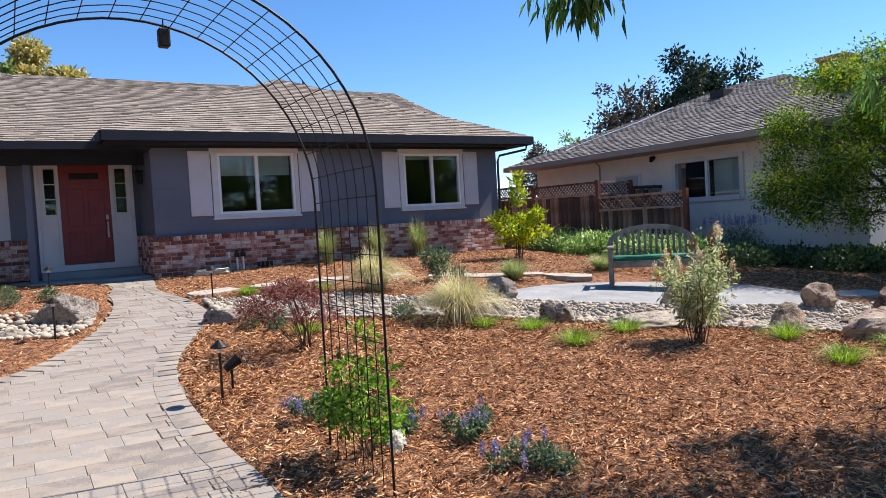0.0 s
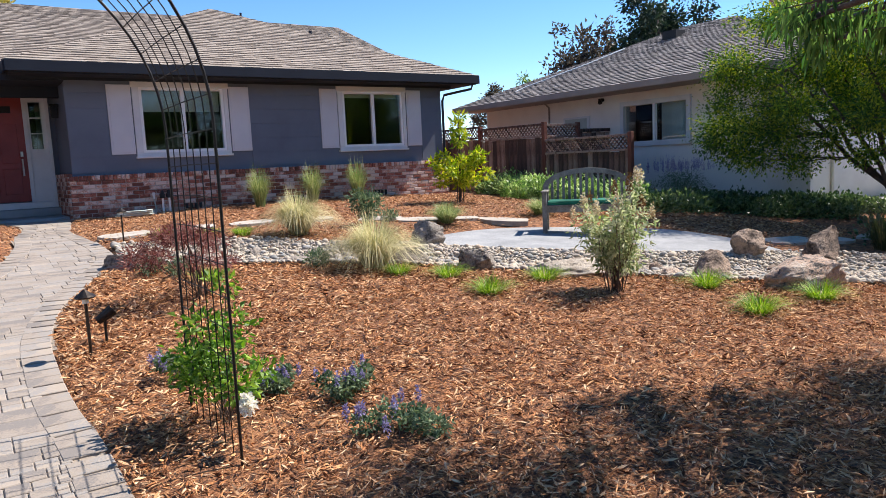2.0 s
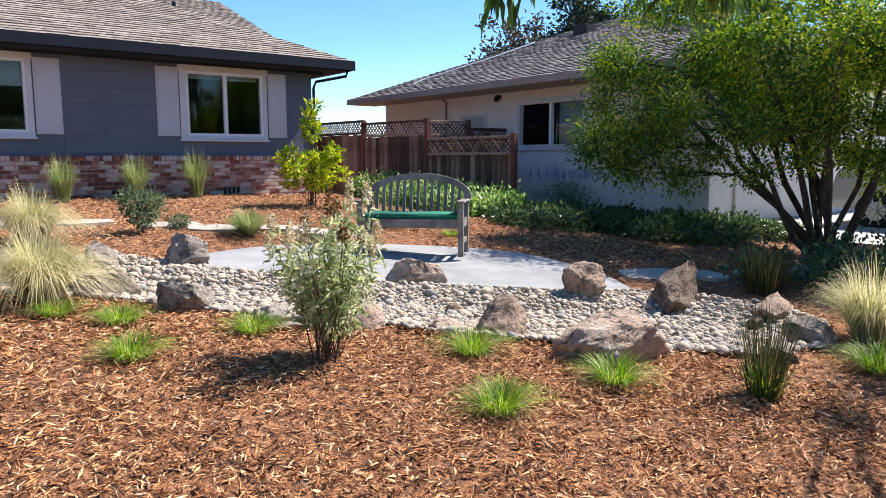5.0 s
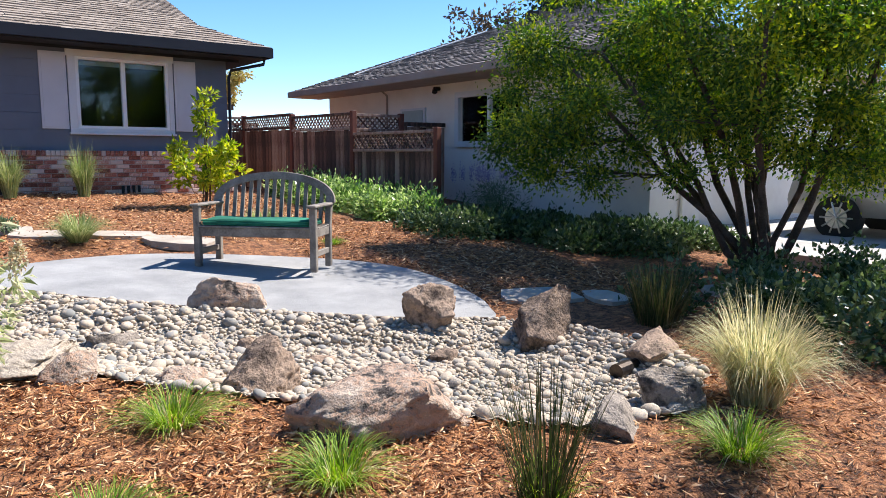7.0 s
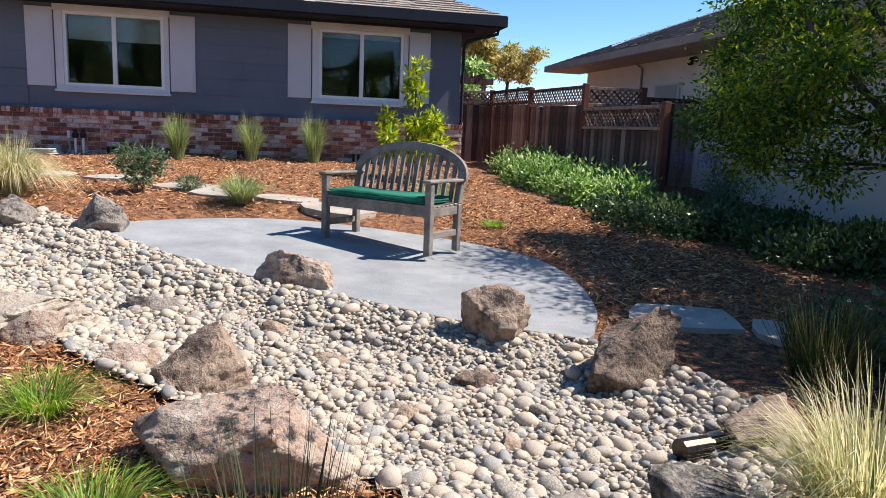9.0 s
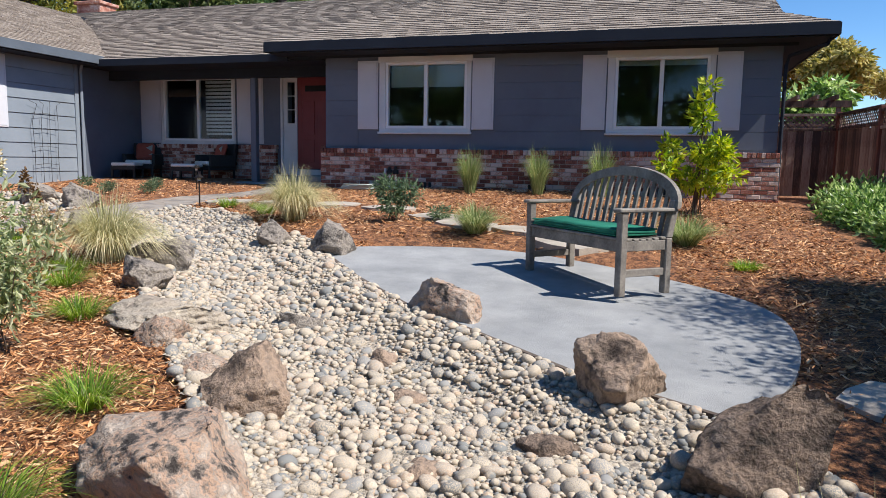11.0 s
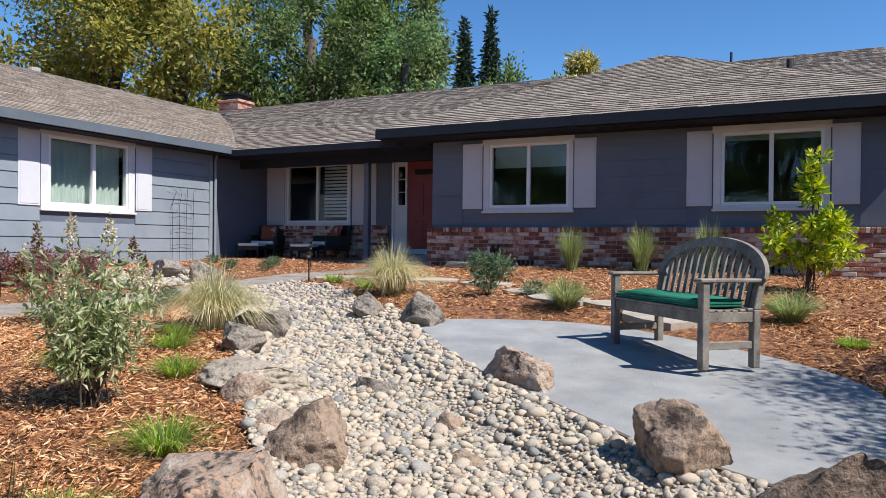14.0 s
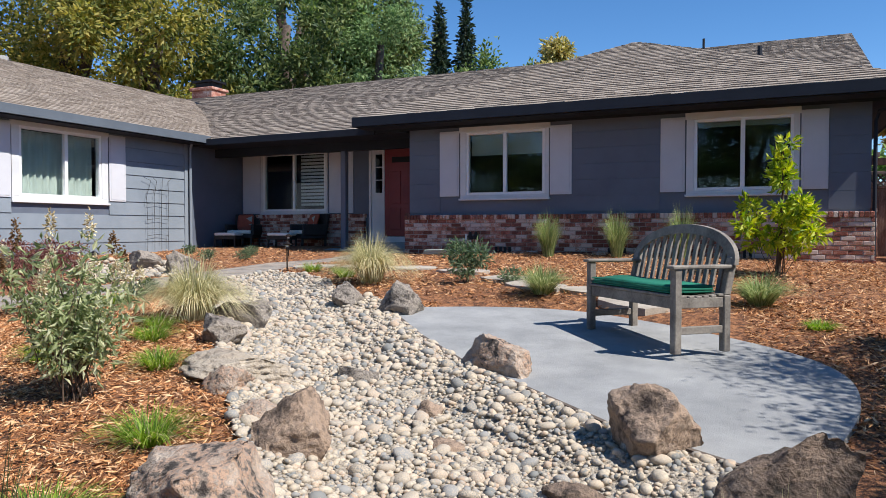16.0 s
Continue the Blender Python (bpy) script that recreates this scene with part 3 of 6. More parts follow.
for k in range(6):
    z0 = 1.24 + k * 0.29
    bm = boxes((3.31, 11.41, 13.782, 13.8, z0, z0 + 0.284))
    if z0 + 0.284 > 1.47:
        bm.free()
        for a, b in ((3.31, 3.985), (6.665, 8.225), (10.825, 11.41)):
            part("siding_board", boxes((a, b, 13.784, 13.8, z0, z0 + 0.286)), M["siding"], house)
    else:
        part("siding_board", bm, M["siding"], house)


def window(name, hole, face, out, trim_box, axis="x", split=0.5, blind=0.0, curtain=False):
    """A sliding window with trim, vinyl frame, two panes. face: the wall's face; out: its outward sign."""
    a0, a1, z0, z1 = hole
    t0, t1, tz0, tz1 = trim_box

    def bx(u0, u1, d0, d1, s0, s1):
        d0, d1 = sorted((face + out * d0, face + out * d1))
        return (u0, u1, d0, d1, s0, s1) if axis == "x" else (d0, d1, u0, u1, s0, s1)
    w = part(name, boxes(bx(t0 + 0.02, a0, 0, 0.03, z0, z1), bx(a1, t1 - 0.02, 0, 0.03, z0, z1), bx(t0, t1, 0, 0.035, z1, tz1), bx(t0 + 0.02, t1 - 0.02, 0, 0.03, tz0 + 0.04, z0), bevel=0.004), M["trim"], house, "white trimmed sliding window")
    part("sill", boxes(bx(t0, t1, 0, 0.07, tz0, tz0 + 0.04), bevel=0.006), M["trim"], w)
    f = 0.05
    part("frame", boxes(bx(a0, a0 + f, -0.09, 0.015, z0, z1), bx(a1 - f, a1, -0.09, 0.015, z0, z1), bx(a0 + f, a1 - f, -0.09, 0.015, z0, z0 + f), bx(a0 + f, a1 - f, -0.09, 0.015, z1 - f, z1), bevel=0.003), M["vinyl"], w)
    m = a0 + (a1 - a0) * split
    part("meeting_rail", boxes(bx(m - 0.035, m + 0.035, -0.075, 0.008, z0 + f, z1 - f), bevel=0.003), M["vinyl"], w)
    for u0, u1, d in ((a0 + f, m - 0.035, -0.05), (m + 0.035, a1 - f, -0.03)):
        g = part("pane", boxes(bx(u0, u1, d - 0.006, d, z0 + f, z1 - f)), G, w)
        g.visible_shadow = False
    if blind:
        part("roller_blind", boxes(bx(a0 + 0.04, a1 - 0.04, -0.19, -0.185, z1 - blind * (z1 - z0), z1)), M["blind"], w)
    if curtain:
        bm = bmesh.new()
        n = 60
        q = []
        for i in range(n + 1):
            u = a0 + 0.03 + (a1 - a0 - 0.06) * i / n
            d = -0.24 + 0.03 * math.sin(i * 1.3) + 0.012 * math.sin(i * 2.9)
            low, high = z0 - 0.05, z1 - 0.04
            c = bx(u, u, d, d, low, high)
            q.append((bm.verts.new((c[0], c[2], low)), bm.verts.new((c[0], c[2], high))))
        for a, b in zip(q, q[1:]):
            bm.faces.new((a[0], b[0], b[1], a[1]))
        part("curtain", bm, M["curtain"], w, smooth=True)
    return w


def shutter(u0, u1, z0, z1, face, out, axis="x"):
    def bx(a, b, d0, d1, s, t):
        d0, d1 = sorted((face + out * d0, face + out * d1))
        return (a, b, d0, d1, s, t) if axis == "x" else (d0, d1, a, b, s, t)
    s = part("shutter", boxes(bx(u0, u1, 0.0, 0.018, z0, z1), bevel=0.003), M["shutter"], house, "plain white board shutter")
    part("panel", boxes(bx(u0 + 0.035, u1 - 0.035, 0.018, 0.024, z0 + 0.03, z1 - 0.03), bevel=0.004), M["shutter"], s)
    return s


window("window_front_west", W1, 13.8, -1, (4.41, 6.25, 1.475, 2.936), blind=0.36)
window("window_front_east", W2, 13.8, -1, (8.64, 10.425, 1.47, 2.915), blind=0.1)
window("window_porch", PW, 15.44, -1, (-1.80, 0.25, 1.25, 2.89), split=0.5)
window("window_wing", LW, -2.4, 1, (9.25, 11.34, 1.40, 2.92), "y", split=0.55, curtain=True)
for a, b in ((3.99, 4.41), (6.25, 6.66), (8.23, 8.64), (10.425, 10.82)):
    shutter(a, b, 1.56, 2.84, 13.782, -1)
for a, b in ((-2.36, -1.80), (0.27, 0.95)):
    shutter(a, b, 1.30, 2.86, 15.44, -1)
for a, b in ((8.84, 9.25), (11.34, 11.75)):
    shutter(a, b, 1.49, 2.85, -2.378, 1, "y")
# plantation louvres inside the porch window
lv = part("interior_louvre", boxes(*[(-0.72, 0.1, 15.66, 15.675, 1.5 + 0.085 * k, 1.555 + 0.085 * k) for k in range(15)]), M["vinyl"], house)

# ---- brick wainscot ----
def brick_mesh(lx, lz, ly, seed):
    bm = boxes((0, lx, -ly, 0, 0, lz), bevel=0.006)
    r = random.Random(seed)
    for v in bm.verts:
        v.co += Vector((r.uniform(-1, 1), r.uniform(-1, 1), r.uniform(-1, 1))) * 0.0022
    return bm


def brickwork(x0, x1, z0, z1, y, split_x, courses, seed, parent_name):
    """A brick face to the south with a row of standing bricks on top. Bricks east of split_x are single pieces."""
    back = part(parent_name, boxes((x0 + 0.01, x1 - 0.01, y + 0.012, y + 0.1, z0, z1 - 0.01)), M["mortar"], house, "used red brick wainscot with pale mortar smears")
    cap = 0.098
    h = (z1 - z0 - cap) / courses
    rnd = random.Random(seed)
    meshes = [part("brick", brick_mesh(0.196, h - 0.011, 0.088, s), M["brick"], back) for s in range(4)]
    caps = [part("brick", brick_mesh(0.062, cap - 0.01, 0.105, 9 + s), M["brick"], back) for s in range(3)]
    vs, fs = [], []
    used = set()

    def put(pool, x, z, k, w):
        if x >= split_x:
            if k not in used:
                ob = pool[k % len(pool)]
                if (id(pool), k % len(pool)) not in used:
                    used.add((id(pool), k % len(pool)))
                    ob.matrix_basis = pose(x, y + 0.088, z) @ Matrix.Diagonal((w, 1, 1, 1))
                    return
            again(pool[k % len(pool)], pose(x, y + 0.088 + rnd.uniform(-0.004, 0.003), z) @ Matrix.Diagonal((w, 1, 1, 1)), back)
        else:
            me = pool[k % len(pool)].data
            s = len(vs)
            d = rnd.uniform(-0.004, 0.003)
            vs.extend((x + v.co.x * w, y + 0.088 + v.co.y + d, z + v.co.z) for v in me.vertices)
            fs.extend([s + i for i in p.vertices] for p in me.polygons)
    for c in range(courses):
        x = x0 - (0.104 if c % 2 else 0)
        while x < x1 - 0.02:
            a, b = max(x, x0), min(x + 0.196, x1)
            if b - a > 0.03:
                put(meshes, a, z0 + c * h + 0.005, rnd.randrange(4), (b - a) / 0.196)
            x += 0.207
    x = x0
    while x < x1 - 0.03:
        put(caps, x, z1 - cap, rnd.randrange(3), 1.0)
        x += 0.0715
    if vs:
        tagged(part("bricks", (vs, [], fs), M["brick_far"], back), kind="stuff")
    for pool in (meshes, caps):
        for i, ob in enumerate(pool):
            if (id(pool), i) not in used:
                ob.matrix_basis = pose(x1 - 0.25, y + 0.095, z0 + 0.005)


brickwork(3.24, 11.46, 0.36, 1.205, 13.69, 7.9, 10, 1, "brick_wainscot")
brickwork(-2.38, 1.3, 0.5, 1.285, 15.34, 5.0, 9, 2, "porch_wainscot")
# the return beside the entry and the east return
for name, xa, xb, ya, yb in (("entry_brick_return", 3.2, 3.3, 13.79, 15.4), ("east_brick_return", 11.4, 11.5, 13.79, 20.0)):
    q = part(name, boxes((xa + 0.012, xb - 0.012, ya, yb, 0.3, 1.19)), M["mortar"], house)
    vs, fs = [], []
    rnd = random.Random(5)
    me = brick_mesh(0.196, 0.0637, 0.06, 3)
    co, po = [v.co.copy() for v in me.verts], [[v.index for v in f.verts] for f in me.faces]
    me.verts.index_update()
    po = [[v.index for v in f.verts] for f in me.faces]
    for c in range(12):
        y = ya - (0.1 if c % 2 else 0)
        while y < yb - 0.05:
            for sgn, xx in ((-1, xa), (1, xb)):
                s = len(vs)
                w = (min(y + 0.196, yb) - max(y, ya)) / 0.196
                vs.extend((xx - sgn * (0.06 + v.y), max(y, ya) + v.x * w, 0.36 + c * 0.0747 + v.z) for v in co)
                fs.extend([s + i for i in p] for p in po)
            y += 0.207
    me.free()
    bmq = part("bricks", (vs, [], fs), M["brick_far"], q)
    tagged(bmq, kind="stuff")

# ---- roofs ----
def roof_plane(e0, e1, t1, t0, seed, expose=0.135):
    """Courses of shingle tabs from the eave e0-e1 up to the top t0-t1."""
    r = random.Random(seed)
    e0, e1, t1, t0 = (Vector(v) for v in (e0, e1, t1, t0))
    up = ((t0 + t1) - (e0 + e1)) / 2
    nor = (e1 - e0).cross(up).normalized()
    if nor.z < 0:
        nor = -nor
    n = max(int(up.length / expose), 1)
    vs, fs = [], []
    for k in range(n):
        a, b = k / n, min((k + 1.25) / n, 1.0)
        l0, r0, l1, r1 = e0.lerp(t0, a), e1.lerp(t1, a), e0.lerp(t0, b), e1.lerp(t1, b)
        w = (r0 - l0).length
        if w < 0.1:
            continue
        x = -r.random() * 0.2
        while x < w:
            step = r.uniform(0.12, 0.34)
            u, v = max(x, 0) / w, min(x + step, w) / w
            x += step
            if v - u < 1e-4:
                continue
            lift = nor * (0.016 + 0.012 * r.random())
            drop = (l0 - l1).normalized() * r.uniform(0, 0.02)
            p = [l0.lerp(r0, u) + lift + drop, l0.lerp(r0, v) + lift + drop, l1.lerp(r1, v), l1.lerp(r1, u), l0.lerp(r0, u) + drop, l0.lerp(r0, v) + drop]
            s = len(vs)
            vs.extend(tuple(q) for q in p)
            fs.extend([(s, s + 1, s + 2, s + 3), (s + 4, s + 5, s + 1, s), (s, s + 3, s + 4), (s + 1, s + 5, s + 2)])
    return vs, [], fs


def under(e0, e1, t1, t0, thick=0.10):
    bm = bmesh.new()
    q = [Vector(v) for v in (e0, e1, t1, t0)]
    if (q[2] - q[3]).length < 1e-4:
        q = q[:3]
    n = (q[1] - q[0]).cross(q[2] - q[0]).normalized()
    n = n if n.z > 0 else -n
    top = [bm.verts.new(v - n * 0.004) for v in q]
    low = [bm.verts.new(v - Vector((0, 0, thick))) for v in q]
    bm.faces.new(top)
    bm.faces.new(low[::-1])
    for i in range(len(q)):
        j = (i + 1) % len(q)
        bm.faces.new((top[j], top[i], low[i], low[j]))
    bmesh.ops.recalc_face_normals(bm, faces=bm.faces)
    return bm


def roof(parent, name, planes, mat, deck, seed):
    for i, p in enumerate(planes):
        d = part(name, under(*p), deck, parent)
        tagged(part("shingles", roof_plane(*p, seed + i), mat, d), kind="stuff")


A, A2 = (7.2, 17.4, 5.13), (7.2, 18.95, 5.13)
EL, ER = (2.4, 13.08, 3.12), (12.05, 13.08, 3.12)
roof(house, "front_roof", [(EL, ER, A, A), ((2.4, 14.5, 3.12), EL, A, A2), (ER, (12.05, 24.5, 3.12), (7.2, 24.5, 5.13), A)], M["shingle"], M["fascia"], 1)
roof(house, "main_roof", [((-8.6, 13.6, 2.98), (11.6, 13.6, 2.98), (11.6, 19.4, 5.33), (-8.6, 19.4, 5.33)), ((11.6, 25.2, 2.98), (-8.6, 25.2, 2.98), (-8.6, 19.4, 5.33), (11.6, 19.4, 5.33))], M["shingle"], M["fascia"], 11)
roof(house, "wing_roof", [((-1.88, 2.0, 3.06), (-1.88, 14.2, 3.06), (-6.5, 18.0, 4.92), (-6.5, 2.0, 4.92)), ((-11.1, 24.5, 3.06), (-11.1, 2.0, 3.06), (-6.5, 2.0, 4.92), (-6.5, 24.5, 4.92))], M["shingle"], M["fascia"], 21)


def fascia(a, b, h=0.17, out=(0, -1), name="fascia"):
    a, b = Vector(a), Vector(b)
    o = Vector((*out, 0)) * 0.03
    bm = bmesh.new()
    q = [a, b, b + o, a + o]
    top = [bm.verts.new(v + Vector((0, 0, 0.008))) for v in q]
    low = [bm.verts.new(v - Vector((0, 0, h))) for v in q]
    for f in (top, low[::-1], *[(top[i], low[i], low[(i + 1) % 4], top[(i + 1) % 4]) for i in range(4)]):
        bm.faces.new(f)
    bmesh.ops.recalc_face_normals(bm, faces=bm.faces)
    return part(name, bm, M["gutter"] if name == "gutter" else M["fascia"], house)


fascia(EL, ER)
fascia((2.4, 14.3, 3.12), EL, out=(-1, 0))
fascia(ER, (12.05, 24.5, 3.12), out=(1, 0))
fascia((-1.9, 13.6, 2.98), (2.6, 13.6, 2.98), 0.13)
# wing eave takes the paler, sunlit trim colour
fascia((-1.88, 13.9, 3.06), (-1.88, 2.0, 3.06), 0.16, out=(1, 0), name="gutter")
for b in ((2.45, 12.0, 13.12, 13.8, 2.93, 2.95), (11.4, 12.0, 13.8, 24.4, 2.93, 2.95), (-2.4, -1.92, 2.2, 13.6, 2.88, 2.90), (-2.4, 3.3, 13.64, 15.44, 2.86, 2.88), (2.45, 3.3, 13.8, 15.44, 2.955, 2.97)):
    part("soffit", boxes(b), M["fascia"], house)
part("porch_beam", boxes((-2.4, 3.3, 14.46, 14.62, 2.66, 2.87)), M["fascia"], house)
part("porch_post", boxes((1.2, 1.33, 14.48, 14.61, 0.47, 2.66), bevel=0.008), M["siding"], house, "slate-blue square porch post")
part("porch_floor", boxes((-2.4, 3.24, 13.95, 15.44, 0.1, 0.47), bevel=0.01), M["slab"], house)
part("entry_step", boxes((1.42, 3.2, 15.0, 15.43, 0.47, 0.62), bevel=0.01), M["slab"], house)
gp = part("rain_gutter_outlet", tube(bmesh.new(), [(11.95, 13.2, 2.95), (11.95, 13.25, 2.84), (11.5, 13.75, 2.74), (11.46, 13.78, 2.6), (11.46, 13.78, 0.5)], 0.03, 8), M["fascia"], house)

# front door
fd = part("door", boxes((1.83, 2.75, 15.39, 15.43, 0.76, 2.80), bevel=0.004), M["door"], house, "red panelled front door")
for a, b in ((1.95, 2.25), (2.33, 2.63)):
    for z0, z1 in ((0.9, 1.4), (1.5, 2.25)):
        part("panel", boxes((a, b, 15.378, 15.39, z0, z1), bevel=0.008), M["door"], fd)
part("door_light", boxes((2.02, 2.56, 15.384, 15.389, 2.45, 2.58)), M["dark"], fd)
part("handle", boxes((2.64, 2.69, 15.33, 15.385, 1.62, 1.72), (2.65, 2.68, 15.31, 15.385, 1.25, 1.58), bevel=0.008), M["steel"], fd, "brushed steel door handle and lock")
for b in ((1.77, 1.83, 15.37, 15.44, 0.72, 2.86), (2.75, 2.82, 15.37, 15.44, 0.72, 2.86), (1.44, 3.2, 15.37, 15.44, 2.80, 2.88), (1.41, 1.47, 15.37, 15.44, 0.62, 2.88), (3.14, 3.2, 15.37, 15.44, 0.62, 2.88), (1.47, 3.14, 15.37, 15.44, 0.62, 0.74)):
    part("door_trim", boxes(b, bevel=0.004), M["trim"], house)
for a, b, g0, g1 in ((1.47, 1.77, 1.57, 1.76), (2.82, 3.14, 2.86, 3.06)):
    s = part("sidelight", wall(a, b, 15.40, 15.44, 0.74, 2.80, ((g0, g1, 1.76, 2.66),)), M["trim"], house, "white sidelight with three small panes")
    for k in range(3):
        g = part("pane", boxes((g0, g1, 15.42, 15.425, 1.77 + 0.3 * k, 2.05 + 0.3 * k)), G, s)
        g.visible_shadow = False
    for z0 in (2.05, 2.35):
        part("muntin", boxes((g0, g1, 15.405, 15.435, z0, z0 + 0.02)), M["trim"], s)


# ---- neighbour's house, fence, drive ----
nb = thing("neighbour_house", (0, 0, 0), "cream stucco single-storey house with grey shingle hip roof", "house")
NX = 15.42
NW = (9.74, 11.57, 1.42, 2.29)
part("west_wall", wall(NX, NX + 0.18, 6.9, 17.1, -0.3, 2.62, (NW,), "y"), M["stucco"], nb)
part("south_wall", wall(NX + 0.18, 23.4, 6.9, 7.08, -0.3, 2.62), M["stucco"], nb)
part("north_wall", wall(NX + 0.18, 23.4, 16.92, 17.1, -0.3, 2.62), M["stucco"], nb)
part("east_wall", wall(23.4, 23.58, 6.9, 17.1, -0.3, 2.62, (), "y"), M["stucco"], nb)
# near-black sheet paints the shaded room behind the window
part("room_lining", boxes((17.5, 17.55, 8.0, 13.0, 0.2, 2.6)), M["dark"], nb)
part("base_board", boxes((NX - 0.015, NX, 6.9, 17.1, -0.3, 0.02)), M["stucco"], nb)
RN0, RN1, RN2, RN3 = (14.52, 17.62, 2.74), (14.52, 6.3, 2.74), (24.32, 6.3, 2.74), (24.32, 17.62, 2.74)
NA, NB2 = (19.42, 12.72, 4.70), (19.42, 11.2, 4.70)
roof(nb, "roof", [(RN0, RN1, NB2, NA), (RN1, RN2, NB2, NB2), (RN3, RN0, NA, NA), (RN2, RN3, NA, NB2)], M["shingle_grey"], M["tan_trim"], 41)
part("fascia", boxes((14.48, 14.515, 6.3, 17.62, 2.61, 2.745), (14.52, 24.3, 6.27, 6.298, 2.61, 2.745), (14.52, NX, 6.33, 17.6, 2.605, 2.63)), M["tan_trim"], nb)
w = part("window_frame", wall(NX - 0.07, NX, 9.63, 11.68, 1.3, 2.4, (NW,), "y"), M["trim"], nb, "white framed sliding window")
part("meeting_rail", boxes((NX - 0.05, NX + 0.03, 10.62, 10.69, 1.42, 2.29)), M["vinyl"], w)
for a, b in ((9.76, 10.62), (10.69, 11.55)):
    g = part("pane", boxes((NX + 0.03, NX + 0.035, a, b, 1.42, 2.29)), G, w)
    g.visible_shadow = False
part("roller_blind", boxes((NX + 0.2, NX + 0.205, 9.76, 10.62, 1.42, 2.29)), M["curtain"], w)
w = part("small_window", boxes((NX - 0.04, NX, 12.75, 13.7, 1.75, 2.16), bevel=0.004), M["trim"], nb)
part("pane", boxes((NX - 0.048, NX - 0.04, 12.83, 13.62, 1.8, 2.11)), M["curtain"], w)
part("conduit", tube(bmesh.new(), [(NX - 0.03, 14.27, 1.2), (NX - 0.03, 14.27, 2.5), (NX - 0.2, 14.27, 2.62)], 0.025, 6), M["tan_trim"], nb)
part("wall_lamp", tube(bmesh.new(), [(NX, 12.29, 2.52), (NX - 0.12, 12.29, 2.52), (NX - 0.16, 12.24, 2.44)], [0.05, 0.04, 0.06], 8), M["bronze"], nb, "small bronze eave floodlight")
part("downspout", tube(bmesh.new(), [(16.2, 6.86, -0.1), (16.2, 6.86, 2.5), (16.2, 6.5, 2.66)], 0.035, 8), M["stucco"], nb)
part("roof_cable", tube(bmesh.new(), [(15.25, 15.5, 3.06), (15.6, 15.45, 3.2), (17.0, 14.3, 3.76), (18.0, 13.8, 4.16)], 0.02, 6), M["white"], nb, "white conduit laid over the shingles")
part("roof_vent", boxes((18.1, 18.5, 12.1, 12.55, 4.2, 4.42)), M["black"], nb)
ch = part("chimney", boxes((20.35, 21.05, 9.95, 10.7, 3.5, 4.98), (20.29, 21.11, 9.89, 10.76, 4.98, 5.1), bevel=0.02), M["brick_far"], nb, "red brick chimney")

drive = part("driveway", boxes((14.9, 60.0, -40.0, 6.88, -0.6, -0.03)), M["concrete"])
for v in drive.data.vertices:
    if v.co.z > -0.2 and v.co.y < 0:
        v.co.z = -0.45
tagged(drive, "pale concrete driveway beside the neighbouring house", "driveway", kind="structure")


def fence_run(f, a, b, top, low, lattice_h):
    """Boards, rails, a lattice along the top, from a to b."""
    a, b = Vector((*a, 0)), Vector((*b, 0))
    d = (b - a).normalized()
    ln = (b - a).length
    ang = math.degrees(math.atan2(d.y, d.x))
    at = lambda s, z: pose(*(a + d * s).to_tuple()[:2], z, 0, 0, ang)
    bt = top - lattice_h - 0.06
    w = 0.142
    first = None
    n = int(ln / (w + 0.004))
    for i in range(n):
        m = at(i * ln / n, low + random.uniform(-0.02, 0.01)) @ Matrix.Diagonal((ln / n / (w + 0.001), 1, 1, 1))
        if first is None:
            first = part("board", boxes((0.003, w, -0.011, 0.011, 0, bt - low), bevel=0.003), M["fence"], f)
            first.matrix_basis = m
        else:
            again(first, m @ pose(0, random.uniform(-0.004, 0.004), 0), f)
    for z in (bt, top - 0.05):
        part("rail", boxes((0, ln, -0.045, 0.035, 0, 0.05), bevel=0.004), M["fence"], f).matrix_basis = at(0, z)
    h = top - 0.05 - bt - 0.05
    strip = None
    step = 0.105
    for sgn in (1, -1):
        for i in range(-2, int(ln / step) + 3):
            s0 = i * step
            u0, u1 = s0, s0 + h * sgn
            lo, hi = 0.0, 1.0
            if u1 != u0:
                ts = sorted(((0 - u0) / (u1 - u0), (ln - u0) / (u1 - u0)))
                lo, hi = max(lo, ts[0]), min(hi, ts[1])
            if hi - lo < 0.2:
                continue
            p, q = (u0 + (u1 - u0) * lo, h * lo), (u0 + (u1 - u0) * hi, h * hi)
            length = math.hypot(q[0] - p[0], q[1] - p[1])
            rot = math.degrees(math.atan2(q[1] - p[1], q[0] - p[0]))
            m = at(p[0], bt + 0.05 + p[1]) @ pose(0, 0.006 * sgn, 0, 0, -rot, 0) @ Matrix.Diagonal((length, 1, 1, 1))
            if strip is None:
                strip = part("lattice_strip", boxes((0, 1, -0.004, 0.004, -0.016, 0.016)), M["fence"], f)
                strip.matrix_basis = m
            else:
                again(strip, m, f)


